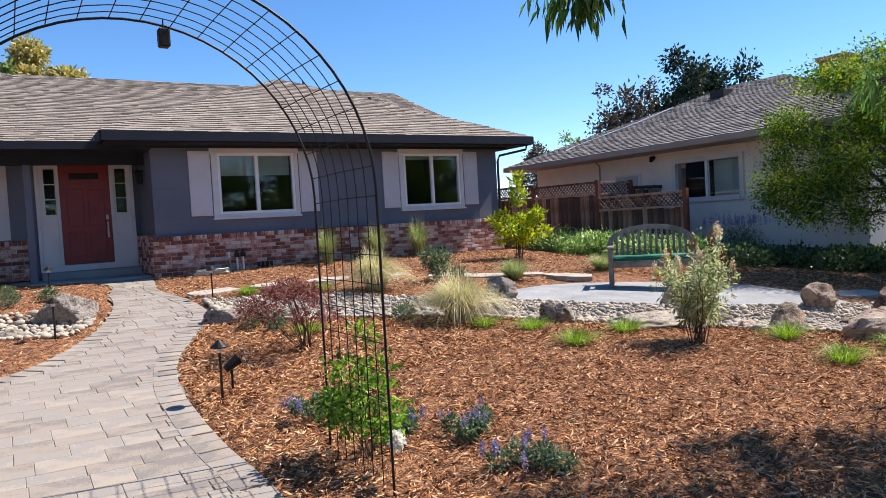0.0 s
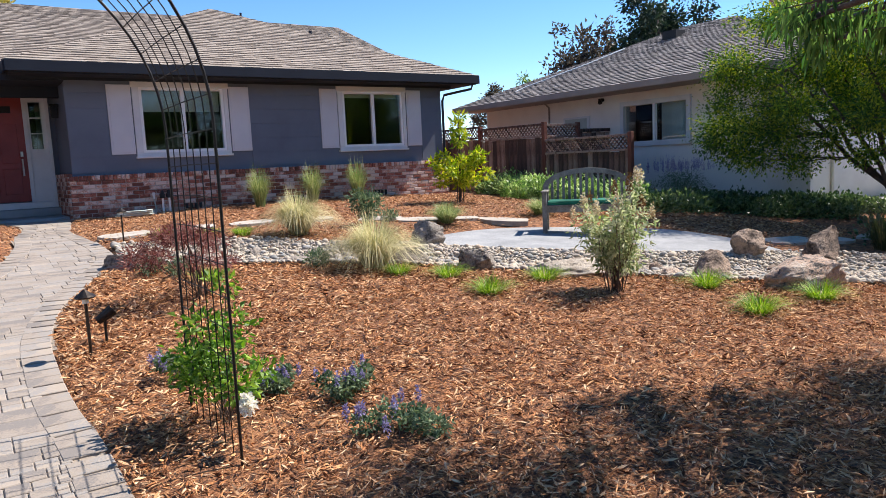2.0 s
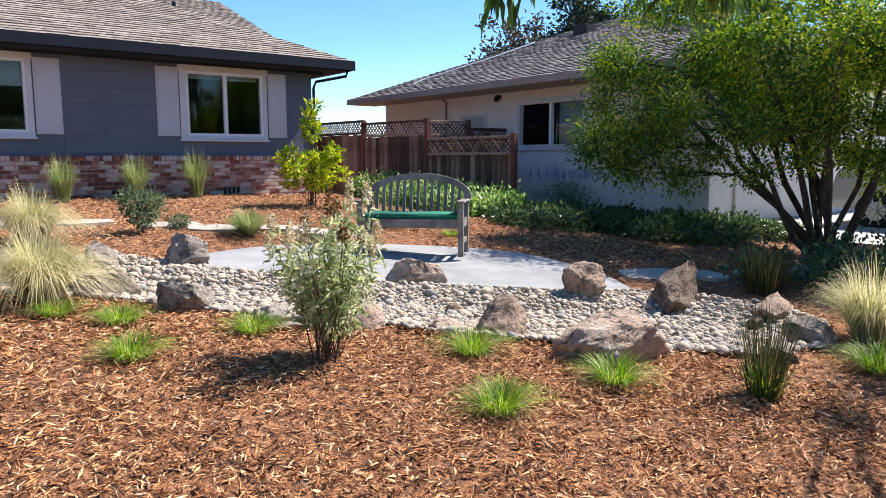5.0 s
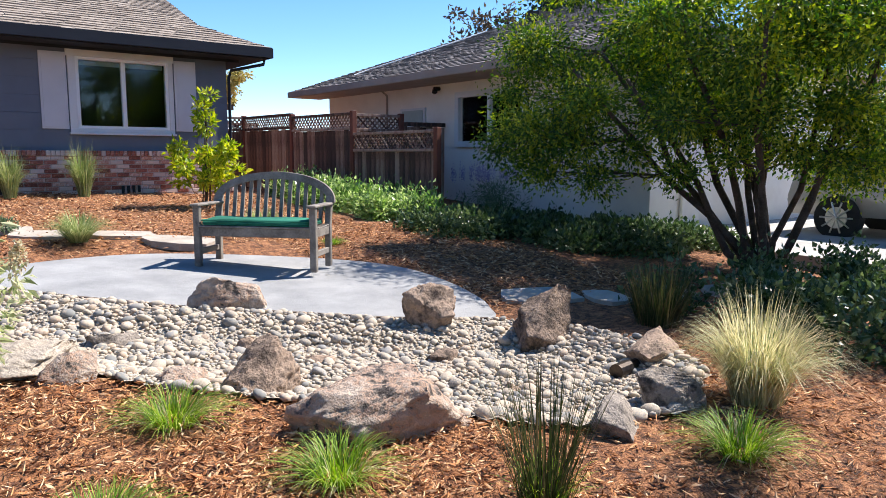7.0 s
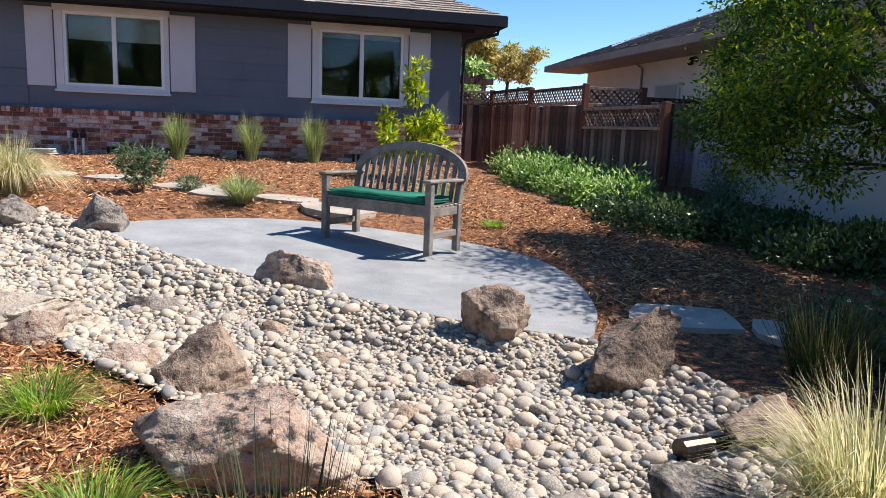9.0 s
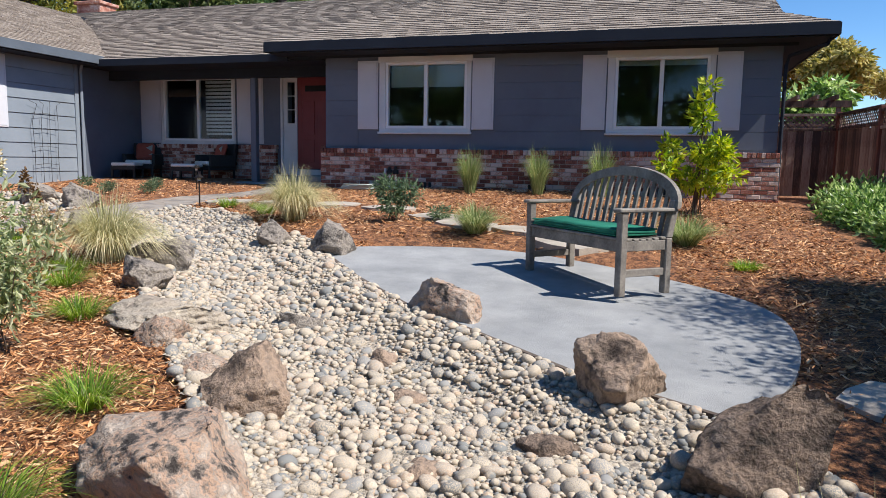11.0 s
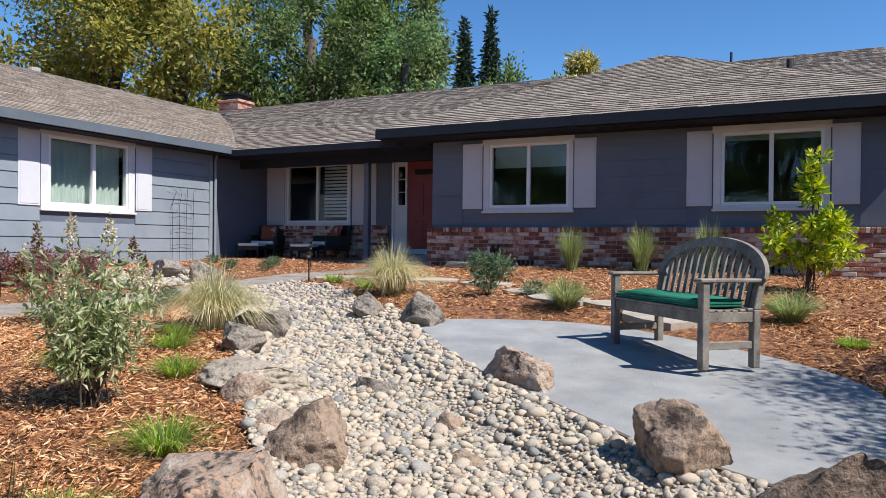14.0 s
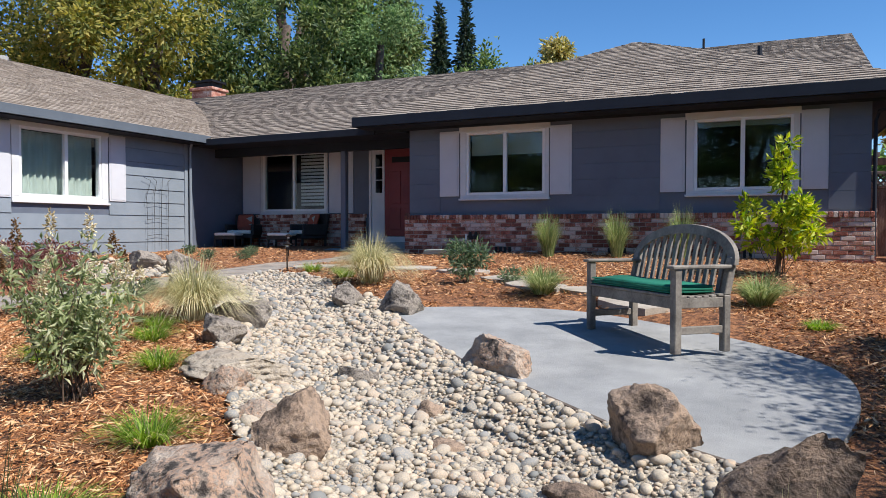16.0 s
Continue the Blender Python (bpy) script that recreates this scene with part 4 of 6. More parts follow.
fence = thing("fence", (0, 0, 0), "weathered redwood board fence topped with diagonal lattice", "fence")
FA, MID, FB, FC = (12.9, 16.68), (13.06, 14.4), (13.28, 12.19), (13.42, 9.68)
fence_run(fence, (11.42, 16.75), FA, 2.02, 0.40, 0.27)
fence_run(fence, FA, MID, 2.02, 0.36, 0.27)
fence_run(fence, MID, FB, 1.95, 0.26, 0.27)
fence_run(fence, FB, FC, 1.56, 0.08, 0.30)
fence_run(fence, FB, (14.35, 12.15), 1.93, 0.2, 0.27)
fence_run(fence, (14.35, 12.15), (15.4, 12.09), 1.80, 0.15, 0.02)
for (x, y), t in ((FA, 2.05), (MID, 2.0), (FB, 1.98), (FC, 1.60), ((14.35, 12.15), 1.96)):
    part("post", boxes((x - 0.05, x + 0.05, y - 0.05, y + 0.05, 0.0, t), bevel=0.006), M["post"], fence, "reddish square fence post")
back_fence = thing("fence", (0, 0, 0), "weathered redwood board fence topped with diagonal lattice", "fence")
fence_run(back_fence, (11.5, 21.6), (15.4, 21.8), 2.1, 0.3, 0.3)
pg = thing("pergola", (0, 0, 0), "dark wooden pergola behind the fence", "pergola")
for x in (11.9, 13.4):
    part("post", boxes((x, x + 0.1, 19.4, 19.5, 0.3, 2.35)), M["fence"], pg)
part("beam", boxes((11.6, 13.7, 19.38, 19.52, 2.35, 2.5)), M["fence"], pg)
for x in (11.7, 12.1, 12.5, 12.9, 13.3):
    part("rafter", boxes((x, x + 0.05, 19.0, 21.0, 2.5, 2.6)), M["fence"], pg)

# ---- house: chimney and pipes ----
bc = part("chimney", boxes((-8.0, -7.1, 19.5, 20.2, 4.0, 5.6), (-8.06, -7.04, 19.44, 20.26, 5.6, 5.7), bevel=0.02), M["brick_far"], house, "red brick chimney with a metal cap")
part("chimney_cap", boxes((-7.9, -7.2, 19.6, 20.1, 5.7, 5.88), (-8.0, -7.1, 19.5, 20.2, 5.88, 5.95)), M["iron"], bc)
for x, y, z, r, h in ((9.75, 17.3, 4.2, 0.05, 0.55), (8.5, 19.0, 5.1, 0.03, 0.35), (-7.0, 12.2, 4.6, 0.16, 0.5)):
    part("vent_pipe", tube(bmesh.new(), [(x, y, z - 0.2), (x, y, z + 0.02), (x, y, z + 0.03), (x, y, z + h)], [r * 2.2, r * 2.0, r, r], 10), M["fascia"] if r < 0.1 else M["concrete"], house)

# ---- porch furniture ----
def lounge_chair(x, y, turn):
    c = thing("porch_chair", (x, y, 0.47), "black wicker armchair with white seat cushion and patterned pillow", "chair", "porch seating", turn)
    for a in (-0.3, 0.3):
        for b in (-0.3, 0.3):
            part("leg", boxes((a - 0.02, a + 0.02, b - 0.02, b + 0.02, 0, 0.3)), M["black"], c)
    part("seat_frame", boxes((-0.33, 0.33, -0.33, 0.33, 0.22, 0.33), bevel=0.01), M["black"], c)
    part("seat_cushion", boxes((-0.29, 0.29, -0.36, 0.26, 0.33, 0.42), bevel=0.025), M["white"], c, "white seat cushion")
    b = boxes((-0.33, 0.33, 0.24, 0.33, 0.3, 0.82), bevel=0.015)
    bmesh.ops.rotate(b, cent=(0, 0.28, 0.3), matrix=Matrix.Rotation(radians(-10), 3, "X"), verts=b.verts)
    part("backrest", b, M["black"], c)
    for s in (-1, 1):
        part("armrest", boxes((s * 0.33 - 0.04, s * 0.33 + 0.04, -0.3, 0.3, 0.3, 0.56), bevel=0.012), M["black"], c)
    p = boxes((-0.21, 0.21, -0.05, 0.05, -0.2, 0.2), bevel=0.045)
    bmesh.ops.rotate(p, cent=(0, 0, 0), matrix=Matrix.Rotation(radians(-18), 3, "X"), verts=p.verts)
    bmesh.ops.translate(p, vec=(0, 0.14, 0.62), verts=p.verts)
    part("pillow", p, material("red_pillow", [(0.30, 0.06, 0.035), (0.42, 0.10, 0.06)], 0.85, 8, 120, 0.2), c, "brick red pillow with pale triangles")
    t = bmesh.new()
    for k in (-1, 1):
        t.faces.new([t.verts.new(v) for v in ((0.19, 0.05, 0.60 + 0.02 * k), (0.04, 0.075, 0.62 + 0.09 * k), (0.19, 0.09, 0.62 + 0.15 * k))])
    part("pillow_pattern", t, M["hose"], c)
    return c


def footstool(x, y, turn):
    c = thing("footstool", (x, y, 0.47), "low black wicker footstool with white cushion", "footstool", "porch seating", turn)
    for a in (-0.25, 0.25):
        for b in (-0.2, 0.2):
            part("leg", boxes((a - 0.02, a + 0.02, b - 0.02, b + 0.02, 0, 0.25)), M["black"], c)
    part("stool_frame", boxes((-0.27, 0.27, -0.22, 0.22, 0.2, 0.29), bevel=0.01), M["black"], c)
    part("cushion", boxes((-0.27, 0.27, -0.22, 0.22, 0.29, 0.36), bevel=0.02), M["white"], c)
    return c


lounge_chair(-1.95, 14.95, 20)
lounge_chair(-0.05, 15.0, -28)
footstool(-1.85, 14.3, 14)
footstool(-0.3, 14.32, 10)

# iron trellis against the wing
tr = thing("wall_trellis", (-2.3, 12.55, 0.42), "slender rusty iron trellis leaning on the siding", "trellis", "", 90)
for k, s in enumerate((-0.3, -0.1, 0.1, 0.3)):
    part("rod", tube(bmesh.new(), [(s, 0, 0), (s * 0.95, 0, 0.6), (s * 1.05, 0, 1.2), (s * 0.8 + 0.05, 0, 1.55), (s * 1.3, 0, 1.62)], 0.0045, 5), M["bronze"], tr)
for z in (0.35, 0.7, 1.05, 1.35):
    part("crossbar", tube(bmesh.new(), [(-0.3, 0, z), (0, 0.01, z + 0.03), (0.3, 0, z)], 0.0038, 5), M["bronze"], tr)

# taps, pipes and hose by the brick
for i, x in enumerate((4.75, 4.87)):
    v = thing("irrigation_valve", (x, 13.52, ground(x, 13.52)), "white pipe riser with black irrigation valve", "valve", "valves by the wall")
    part("riser", tube(bmesh.new(), [(0, 0, -0.05), (0, 0, 0.3)], 0.02, 8), M["white"], v)
    part("valve_body", boxes((-0.045, 0.045, -0.05, 0.05, 0.28, 0.37), bevel=0.015), M["rubber"], v)
    part("valve_cap", tube(bmesh.new(), [(0, 0, 0.37), (0, 0, 0.43)], [0.035, 0.025], 8), M["rubber"], v)
for x0 in (5.2, 7.35, 9.4):
    v = thing("foundation_vent", (x0, 13.66, 0.44), "dark crawl-space vent slots at the foot of the brick", "vent", "foundation vents")
    # near-black blocks paint the shade inside the openings
    for k in range(4):
        part("slot", boxes((k * 0.09, k * 0.09 + 0.045, 0.0, 0.028, 0, 0.14)), M["dark"], v)
hs = thing("garden_hose", (4.0, 13.3, ground(4.0, 13.3)), "coiled pale green garden hose lying on mulch", "hose")
pts = [(0.62, 0.32, 0.30), (0.64, 0.3, 0.1), (0.6, 0.2, 0.03)]
for k in range(70):
    a = k * 0.36
    r = 0.3 + 0.06 * math.sin(k * 0.7)
    pts.append((0.22 + r * math.cos(a) * 1.2, 0.05 + r * 0.55 * math.sin(a), 0.025 + 0.0014 * k))
part("coil", tube(bmesh.new(), pts, 0.014, 6), M["hose"], hs)
part("nozzle", tube(bmesh.new(), [pts[0], (0.62, 0.34, 0.42)], [0.018, 0.03], 8), M["white"], hs)
pt = thing("porch_lantern", (3.3, 14.7, 2.5), "small black wall lantern beside the entry", "lantern")
part("lantern_body", boxes((-0.14, -0.02, -0.06, 0.06, -0.2, 0.02), bevel=0.01), M["iron"], pt)
part("lantern_cap", boxes((-0.16, 0.0, -0.08, 0.08, 0.02, 0.06), bevel=0.01), M["iron"], pt)

# ---- the bench ----
def bench():
    bx, by = 9.115, 6.805
    z = plane(bx, by) + 0.002
    b = thing("garden_bench", (bx, by, z), "silvered teak garden bench with arched slatted back", "bench", "", -47.0)
    T = M["teak"]
    X, Y = 0.595, 0.215
    for s in (-1, 1):
        part("leg", boxes((s * X - 0.032, s * X + 0.032, -Y - 0.03, -Y + 0.03, 0, 0.615), bevel=0.006), T, b)
        bl = boxes((s * X - 0.03, s * X + 0.03, Y - 0.03, Y + 0.03, 0, 0.42), bevel=0.006)
        part("leg", bl, T, b)
        up = boxes((s * X - 0.03, s * X + 0.03, Y - 0.03, Y + 0.03, 0.42, 0.70), bevel=0.006)
        for v in up.verts:
            v.co.y += (v.co.z - 0.42) * 0.22
        part("back_post", up, T, b)
        ar = boxes((s * X - 0.045, s * X + 0.045, -Y - 0.06, Y + 0.06, 0.615, 0.643), bevel=0.008)
        part("armrest", ar, T, b)
        part("stretcher", boxes((s * X - 0.018, s * X + 0.018, -Y + 0.03, Y - 0.03, 0.14, 0.195), bevel=0.004), T, b)
        part("side_rail", boxes((s * X - 0.02, s * X + 0.02, -Y + 0.03, Y - 0.03, 0.33, 0.405), bevel=0.004), T, b)
    part("front_rail", boxes((-X + 0.032, X - 0.032, -Y - 0.016, -Y + 0.016, 0.325, 0.41), bevel=0.005), T, b)
    part("back_rail", boxes((-X + 0.03, X - 0.03, Y - 0.016, Y + 0.016, 0.33, 0.405), bevel=0.005), T, b)
    for k in range(7):
        y0 = -Y - 0.03 + k * 0.064
        part("seat_slat", boxes((-X - 0.02, X + 0.02, y0, y0 + 0.05, 0.41 - 0.012 * math.sin(k / 6 * math.pi), 0.43 - 0.012 * math.sin(k / 6 * math.pi)), bevel=0.005), T, b)

    def back(x, zz, d=0.0):
        return Vector((x, Y + (zz - 0.42) * 0.22 + d, zz))

    def arch(x):
        return 0.64 + 0.275 * math.sqrt(max(1 - (x / (X + 0.03)) ** 2, 0.0)) ** 0.9
    bm = bmesh.new()
    n = 26
    ring = []
    for i in range(n + 1):
        x = -(X + 0.03) * math.cos(math.pi * i / n)
        zz = arch(x)
        tx, tz = math.sin(math.pi * i / n), 0.52 * math.cos(math.pi * i / n)
        nx, nz = -math.cos(math.pi * i / n) * 0.9, tx / math.hypot(tx, tz)
        q = math.hypot(nx, nz)
        nx, nz = nx / q, nz / q
        c = []
        for a, d in ((-0.045, -0.019), (0.03, -0.019), (0.03, 0.019), (-0.045, 0.019)):
            c.append(bm.verts.new(back(x + nx * a, zz + nz * a, d)))
        ring.append(c)
    for a, c in zip(ring, ring[1:]):
        for k in range(4):
            bm.faces.new((a[k], a[(k + 1) % 4], c[(k + 1) % 4], c[k]))
    bm.faces.new(ring[0])
    bm.faces.new(ring[-1][::-1])
    bmesh.ops.recalc_face_normals(bm, faces=bm.faces)
    part("arched_top_rail", bm, T, b)
    for k in range(13):
        x = -X + 0.085 + k * (2 * X - 0.17) / 12
        bm = bmesh.new()
        c = [bm.verts.new(back(x + dx, zz, d)) for zz in (0.40, arch(x) - 0.03) for dx, d in ((-0.019, -0.009), (0.019, -0.009), (0.019, 0.009), (-0.019, 0.009))]
        for i in range(4):
            bm.faces.new((c[i], c[(i + 1) % 4], c[4 + (i + 1) % 4], c[4 + i]))
        part("back_slat", bm, T, b)
    cu = thing("bench_cushion", (bx, by, z + 0.431), "bright green canvas bench cushion with piped edge", "cushion", "", -47.0)
    bm = boxes((-0.55, 0.55, -0.235, 0.165, 0, 0.062), bevel=0.026)
    bmesh.ops.subdivide_edges(bm, edges=bm.edges, cuts=3, use_grid_fill=True)
    for v in bm.verts:
        v.co.z += 0.008 * math.sin(v.co.x * 9) * math.sin(v.co.y * 11 + 1) if v.co.z > 0.04 else 0
    pad = part("pad", bm, M["cushion"], cu, smooth=True)
    for zz in (0.012, 0.05):
        q = [(-0.545, -0.23, zz), (0.545, -0.23, zz), (0.545, 0.16, zz), (-0.545, 0.16, zz), (-0.545, -0.23, zz)]
        part("piping", tube(bmesh.new(), q, 0.006, 5), M["cushion"], pad)


bench()


# ---- boulders ----
def boulder(x, y, rx, ry, h, turn, seed, mat, label, slope=0.0):
    r = random.Random(seed)
    bm = bmesh.new()
    bmesh.ops.create_icosphere(bm, subdivisions=5 if max(rx, ry) > 0.25 else 4, radius=1.0)
    cuts = []
    for _ in range(14):
        d = Vector((r.gauss(0, 1), r.gauss(0, 1), r.gauss(0.25, 0.75))).normalized()
        cuts.append((d, r.uniform(0.44, 0.74)))
    off = Vector((seed * 3.1, seed * 1.7, seed * 0.9))
    for v in bm.verts:
        p = v.co.copy()
        for d, k in cuts:
            t = p.dot(d)
            if t > k:
                p -= d * (t - k) * 0.98
        q = p * 1.4 + off
        layer = noise.noise(Vector((q.x * 0.7, q.y * 0.7, q.z * 5.0)))
        crack = max(0.0, 1 - abs(noise.noise(q * 1.1 + off)) / 0.035) + 0.5 * max(0.0, 1 - abs(noise.noise(q * 2.6 - off)) / 0.04)
        s = 1.05 + 0.09 * noise.noise(q) + 0.04 * layer - 0.085 * crack + 0.07 * noise.noise(q * 3.1) + 0.05 * noise.noise(q * 6.5) + 0.03 * noise.noise(q * 14) + 0.014 * noise.noise(q * 30)
        p *= s
        v.co = Vector((p.x * rx * 1.12, p.y * ry * 1.12, (p.z * 0.62 + 0.30) * h * 1.2 * (1 + slope * p.x)))
    ob = part("boulder", bm, mat, smooth=True)
    ob.matrix_world = pose(x, y, ground(x, y) - 0.03, 0, 0, turn)
    return tagged(ob, label, "boulder", "boulders of the dry creek")


RP, RK, RG, RB, RL = M["rock_pink"], M["rock"], M["rock_grey"], M["rock_brown"], M["rock_pale"]
for row in (
        (8.3, 5.52, 0.29, 0.21, 0.30, -25, 1, RP, "rosy tan boulder half on the patio edge"),
        (9.47, 4.46, 0.27, 0.21, 0.31, -10, 2, RB, "brown and tan boulder at the patio edge"),
        (10.02, 3.84, 0.33, 0.25, 0.40, 15, 3, RK, "dark craggy peaked boulder on the pebbles", 0.5),
        (10.24, 2.98, 0.24, 0.19, 0.25, -15, 4, RB, "small angular tan boulder on the pebbles"),
        (9.57, 2.40, 0.22, 0.20, 0.30, 30, 5, RG, "rounded grey boulder at the creek rim"),
        (8.02, 2.9, 0.52, 0.34, 0.38, -14, 6, RP, "broad pink and grey boulder beside the creek", -0.2),
        (7.8, 3.8, 0.28, 0.22, 0.36, -10, 7, RB, "dark red-brown craggy boulder in the creek"),
        (5.95, 5.34, 0.26, 0.2, 0.30, 20, 8, RG, "dark grey boulder at the mulch rim"),
        (5.45, 6.2, 0.46, 0.26, 0.34, -20, 9, RG, "long grey-brown boulder lying in the creek"),
        (6.72, 4.72, 0.56, 0.36, 0.19, -28, 10, RL, "flat pale boulder sunk among the pebbles"),
        (6.92, 4.3, 0.20, 0.14, 0.2, 10, 11, RP, "small rosy boulder at the mulch rim"),
        (5.82, 7.45, 0.25, 0.2, 0.27, 10, 12, RG, "dark grey boulder by straw-coloured grass"),
        (6.58, 7.22, 0.30, 0.24, 0.36, 5, 13, RG, "grey lichen boulder at the patio tip"),
        (1.5, 9.4, 0.40, 0.3, 0.45, 0, 14, RG, "large dark lichen boulder beside the path"),
        (0.35, 9.8, 0.42, 0.3, 0.36, 12, 15, RG, "brown boulder near the porch bed"),
        (2.98, 7.85, 0.38, 0.2, 0.2, -25, 16, RG, "low flat boulder at the path edge"),
        (3.8, 7.95, 0.2, 0.15, 0.18, 0, 17, RG, "small grey boulder in the creek"),
        (7.3, 5.2, 0.18, 0.13, 0.17, 0, 18, RG, "small grey boulder among pebbles"),
        (8.1, 4.75, 0.12, 0.1, 0.15, 0, 19, RB, "small reddish stone among pebbles"),
        (8.45, 4.3, 0.14, 0.1, 0.12, 0, 20, RB, "small brown stone among pebbles"),
        (8.98, 2.3, 0.2, 0.14, 0.2, 40, 21, RG, "small grey boulder by the rushes"),
        (9.2, 3.95, 0.13, 0.1, 0.17, 0, 22, RK, "small dark stone among pebbles"),
        (4.75, 7.3, 0.27, 0.14, 0.16, 0, 23, RG, "small grey boulder at the mulch rim"),
        (7.4, 3.98, 0.2, 0.17, 0.13, 0, 24, RP, "flat rosy stone at the creek rim"),
        (0.8, 8.7, 0.3, 0.2, 0.2, 10, 25, RG, "low grey boulder west of the path"),
        (8.75, 3.55, 0.13, 0.10, 0.13, 60, 26, RB, "small brown stone among pebbles"),
        (4.6, 8.2, 0.16, 0.12, 0.14, 30, 27, RG, "small grey stone in the creek"),
        (9.15, 3.2, 0.11, 0.09, 0.11, 30, 28, RB, "small brown stone among pebbles")):
    boulder(*row)
dp = thing("drain_pipe", (9.95, 2.98, ground(9.95, 2.98) + 0.07), "short dark drain pipe end among the pebbles", "pipe", "", 10)
part("pipe_body", tube(bmesh.new(), [(-0.12, 0, 0), (0.03, 0, 0), (0.03, 0, 0), (0.14, 0, 0)], [0.05, 0.05, 0.036, 0.036], 12), M["bronze"], dp)


# ---- stepping stones ----
def flagstone(x, y, rx, ry, turn, seed):
    r = random.Random(seed)
    loop = []
    n = 9
    for i in range(n):
        a = 2 * math.pi * i / n
        q = r.uniform(0.86, 1.1)
        c, s = math.cos(a), math.sin(a)
        k = 1 / max(abs(c), abs(s)) ** 0.7
        px, py = rx * c * k * q * 0.9, ry * s * k * q * 0.9
        t = radians(turn)
        loop.append((px * math.cos(t) - py * math.sin(t), px * math.sin(t) + py * math.cos(t)))
    z = base(x, y)
    bm = slab_from(loop, lambda u, v: base(x + u, y + v) - z, 0.08, 0.036)
    ob = part("stepping_stone", bm, M["flag"])
    ob.matrix_world = pose(x, y, z)
    tagged(ob, "flat tan flagstone set in the mulch", "stepping stone", "stepping stones")


for i, (x, y, rx, ry, t) in enumerate(((3.45, 10.25, 0.42, 0.26, 10), (4.35, 10.2, 0.4, 0.25, -5), (5.25, 10.1, 0.4, 0.25, 5), (6.15, 9.9, 0.42, 0.24, 0),
                                       (7.05, 9.3, 0.42, 0.25, -8), (7.5, 8.85, 0.42, 0.26, -12), (8.22, 8.72, 0.42, 0.24, -8), (8.72, 8.22, 0.46, 0.30, -35),
                                       (10.86, 4.72, 0.42, 0.30, -14), (11.42, 4.38, 0.20, 0.27, -14), (12.05, 4.15, 0.3, 0.22, -10), (12.75, 3.95, 0.3, 0.22, 0))):
    flagstone(x, y, rx, ry, t, 60 + i)


# ---- plants ----
def tuft(name, x, y, n, h, spread, width, mat, seed, label, category, group, droop=0.5, lean=0.6, base=0.07, extra=None):
    t = thing(name, (x, y, ground(x, y)), label, category, group)
    part("foliage", blades(n, h, spread, width, seed, droop, lean, base=base), mat, t)
    if extra:
        part("inner_foliage", blades(*extra[0]), extra[1], t)
    return t


for i, (x, y, s) in enumerate(((5.44, 5.1, 1.0), (5.3, 4.28, 1.1), (6.15, 4.5, 1.0), (7.2, 3.43, 1.2), (6.7, 2.6, 1.15), (7.6, 2.57, 1.2), (9.27, 1.78, 1.3),
                               (3.82, 9.66, 1.0), (4.75, 9.1, 0.9), (3.5, 6.45, 0.9), (10.38, 7.72, 0.6), (5.1, 5.5, 0.9), (4.4, 9.5, 0.7))):
    tuft("sedge_tuft", x, y, 340, 0.195 * s, 0.245 * s, 0.0055, L["grass"], 100 + i, "small bright green sedge tuft in the mulch", "grass tuft", "sedge tufts", 0.7, 0.6, 0.09,
         ((50, 0.15 * s, 0.24 * s, 0.005, 180 + i, 0.8, 0.6), L["straw"]))
for i, (x, y, h, sp) in enumerate(((5.08, 5.95, 0.76, 0.66), (5.4, 8.66, 0.80, 0.66))):
    tuft("feather_grass", x, y, 1700, h, sp, 0.0072, L["straw"], 130 + i, "straw-coloured fountain grass with drooping blades", "ornamental grass", "fountain grasses", 1.0, 0.45, 0.1,
         ((180, h * 0.8, sp * 0.6, 0.006, 140 + i, 0.6, 0.5), L["palegrass"]))
tuft("feather_grass", 9.98, 2.1, 900, 0.76, 0.47, 0.006, L["straw"], 133, "tall straw and green fountain grass clump", "ornamental grass", "fountain grasses", 0.7, 0.6, 0.12,
     ((420, 0.55, 0.42, 0.007, 145, 0.6, 0.5), L["palegrass"]))
for i, (x, y) in enumerate(((6.45, 12.98), (7.62, 13.08), (8.68, 13.12))):
    tuft("upright_grass", x, y, 560, 0.95 + 0.08 * (i == 2), 0.36, 0.0085, L["palegrass"], 150 + i, "upright pale green grass clump before the brick", "ornamental grass", "grasses by the wall", 0.55, 0.45, 0.08)
for i, (x, y, h, sp) in enumerate(((7.72, 8.4, 0.34, 0.42), (9.9, 8.66, 0.36, 0.46))):
    tuft("variegated_grass", x, y, 650, h * 1.15, sp, 0.009, L["palegrass"], 160 + i, "pale cream and green variegated grass mound", "ornamental grass", "variegated grasses", 0.6, 0.6, 0.08)
tuft("dark_rush", 8.16, 1.95, 190, 0.62, 0.24, 0.006, L["darkgrass"], 170, "dark upright rush clump with fine stems", "rush", "rushes", 0.1, 0.9, 0.09,
     ((120, 0.26, 0.2, 0.007, 171, 0.4, 0.6), L["grass"]))
tuft("dark_rush", 11.0, 3.5, 500, 0.52, 0.26, 0.008, L["darkgrass"], 172, "dark upright rush clump with fine stems", "rush", "rushes", 0.1, 0.9, 0.16)


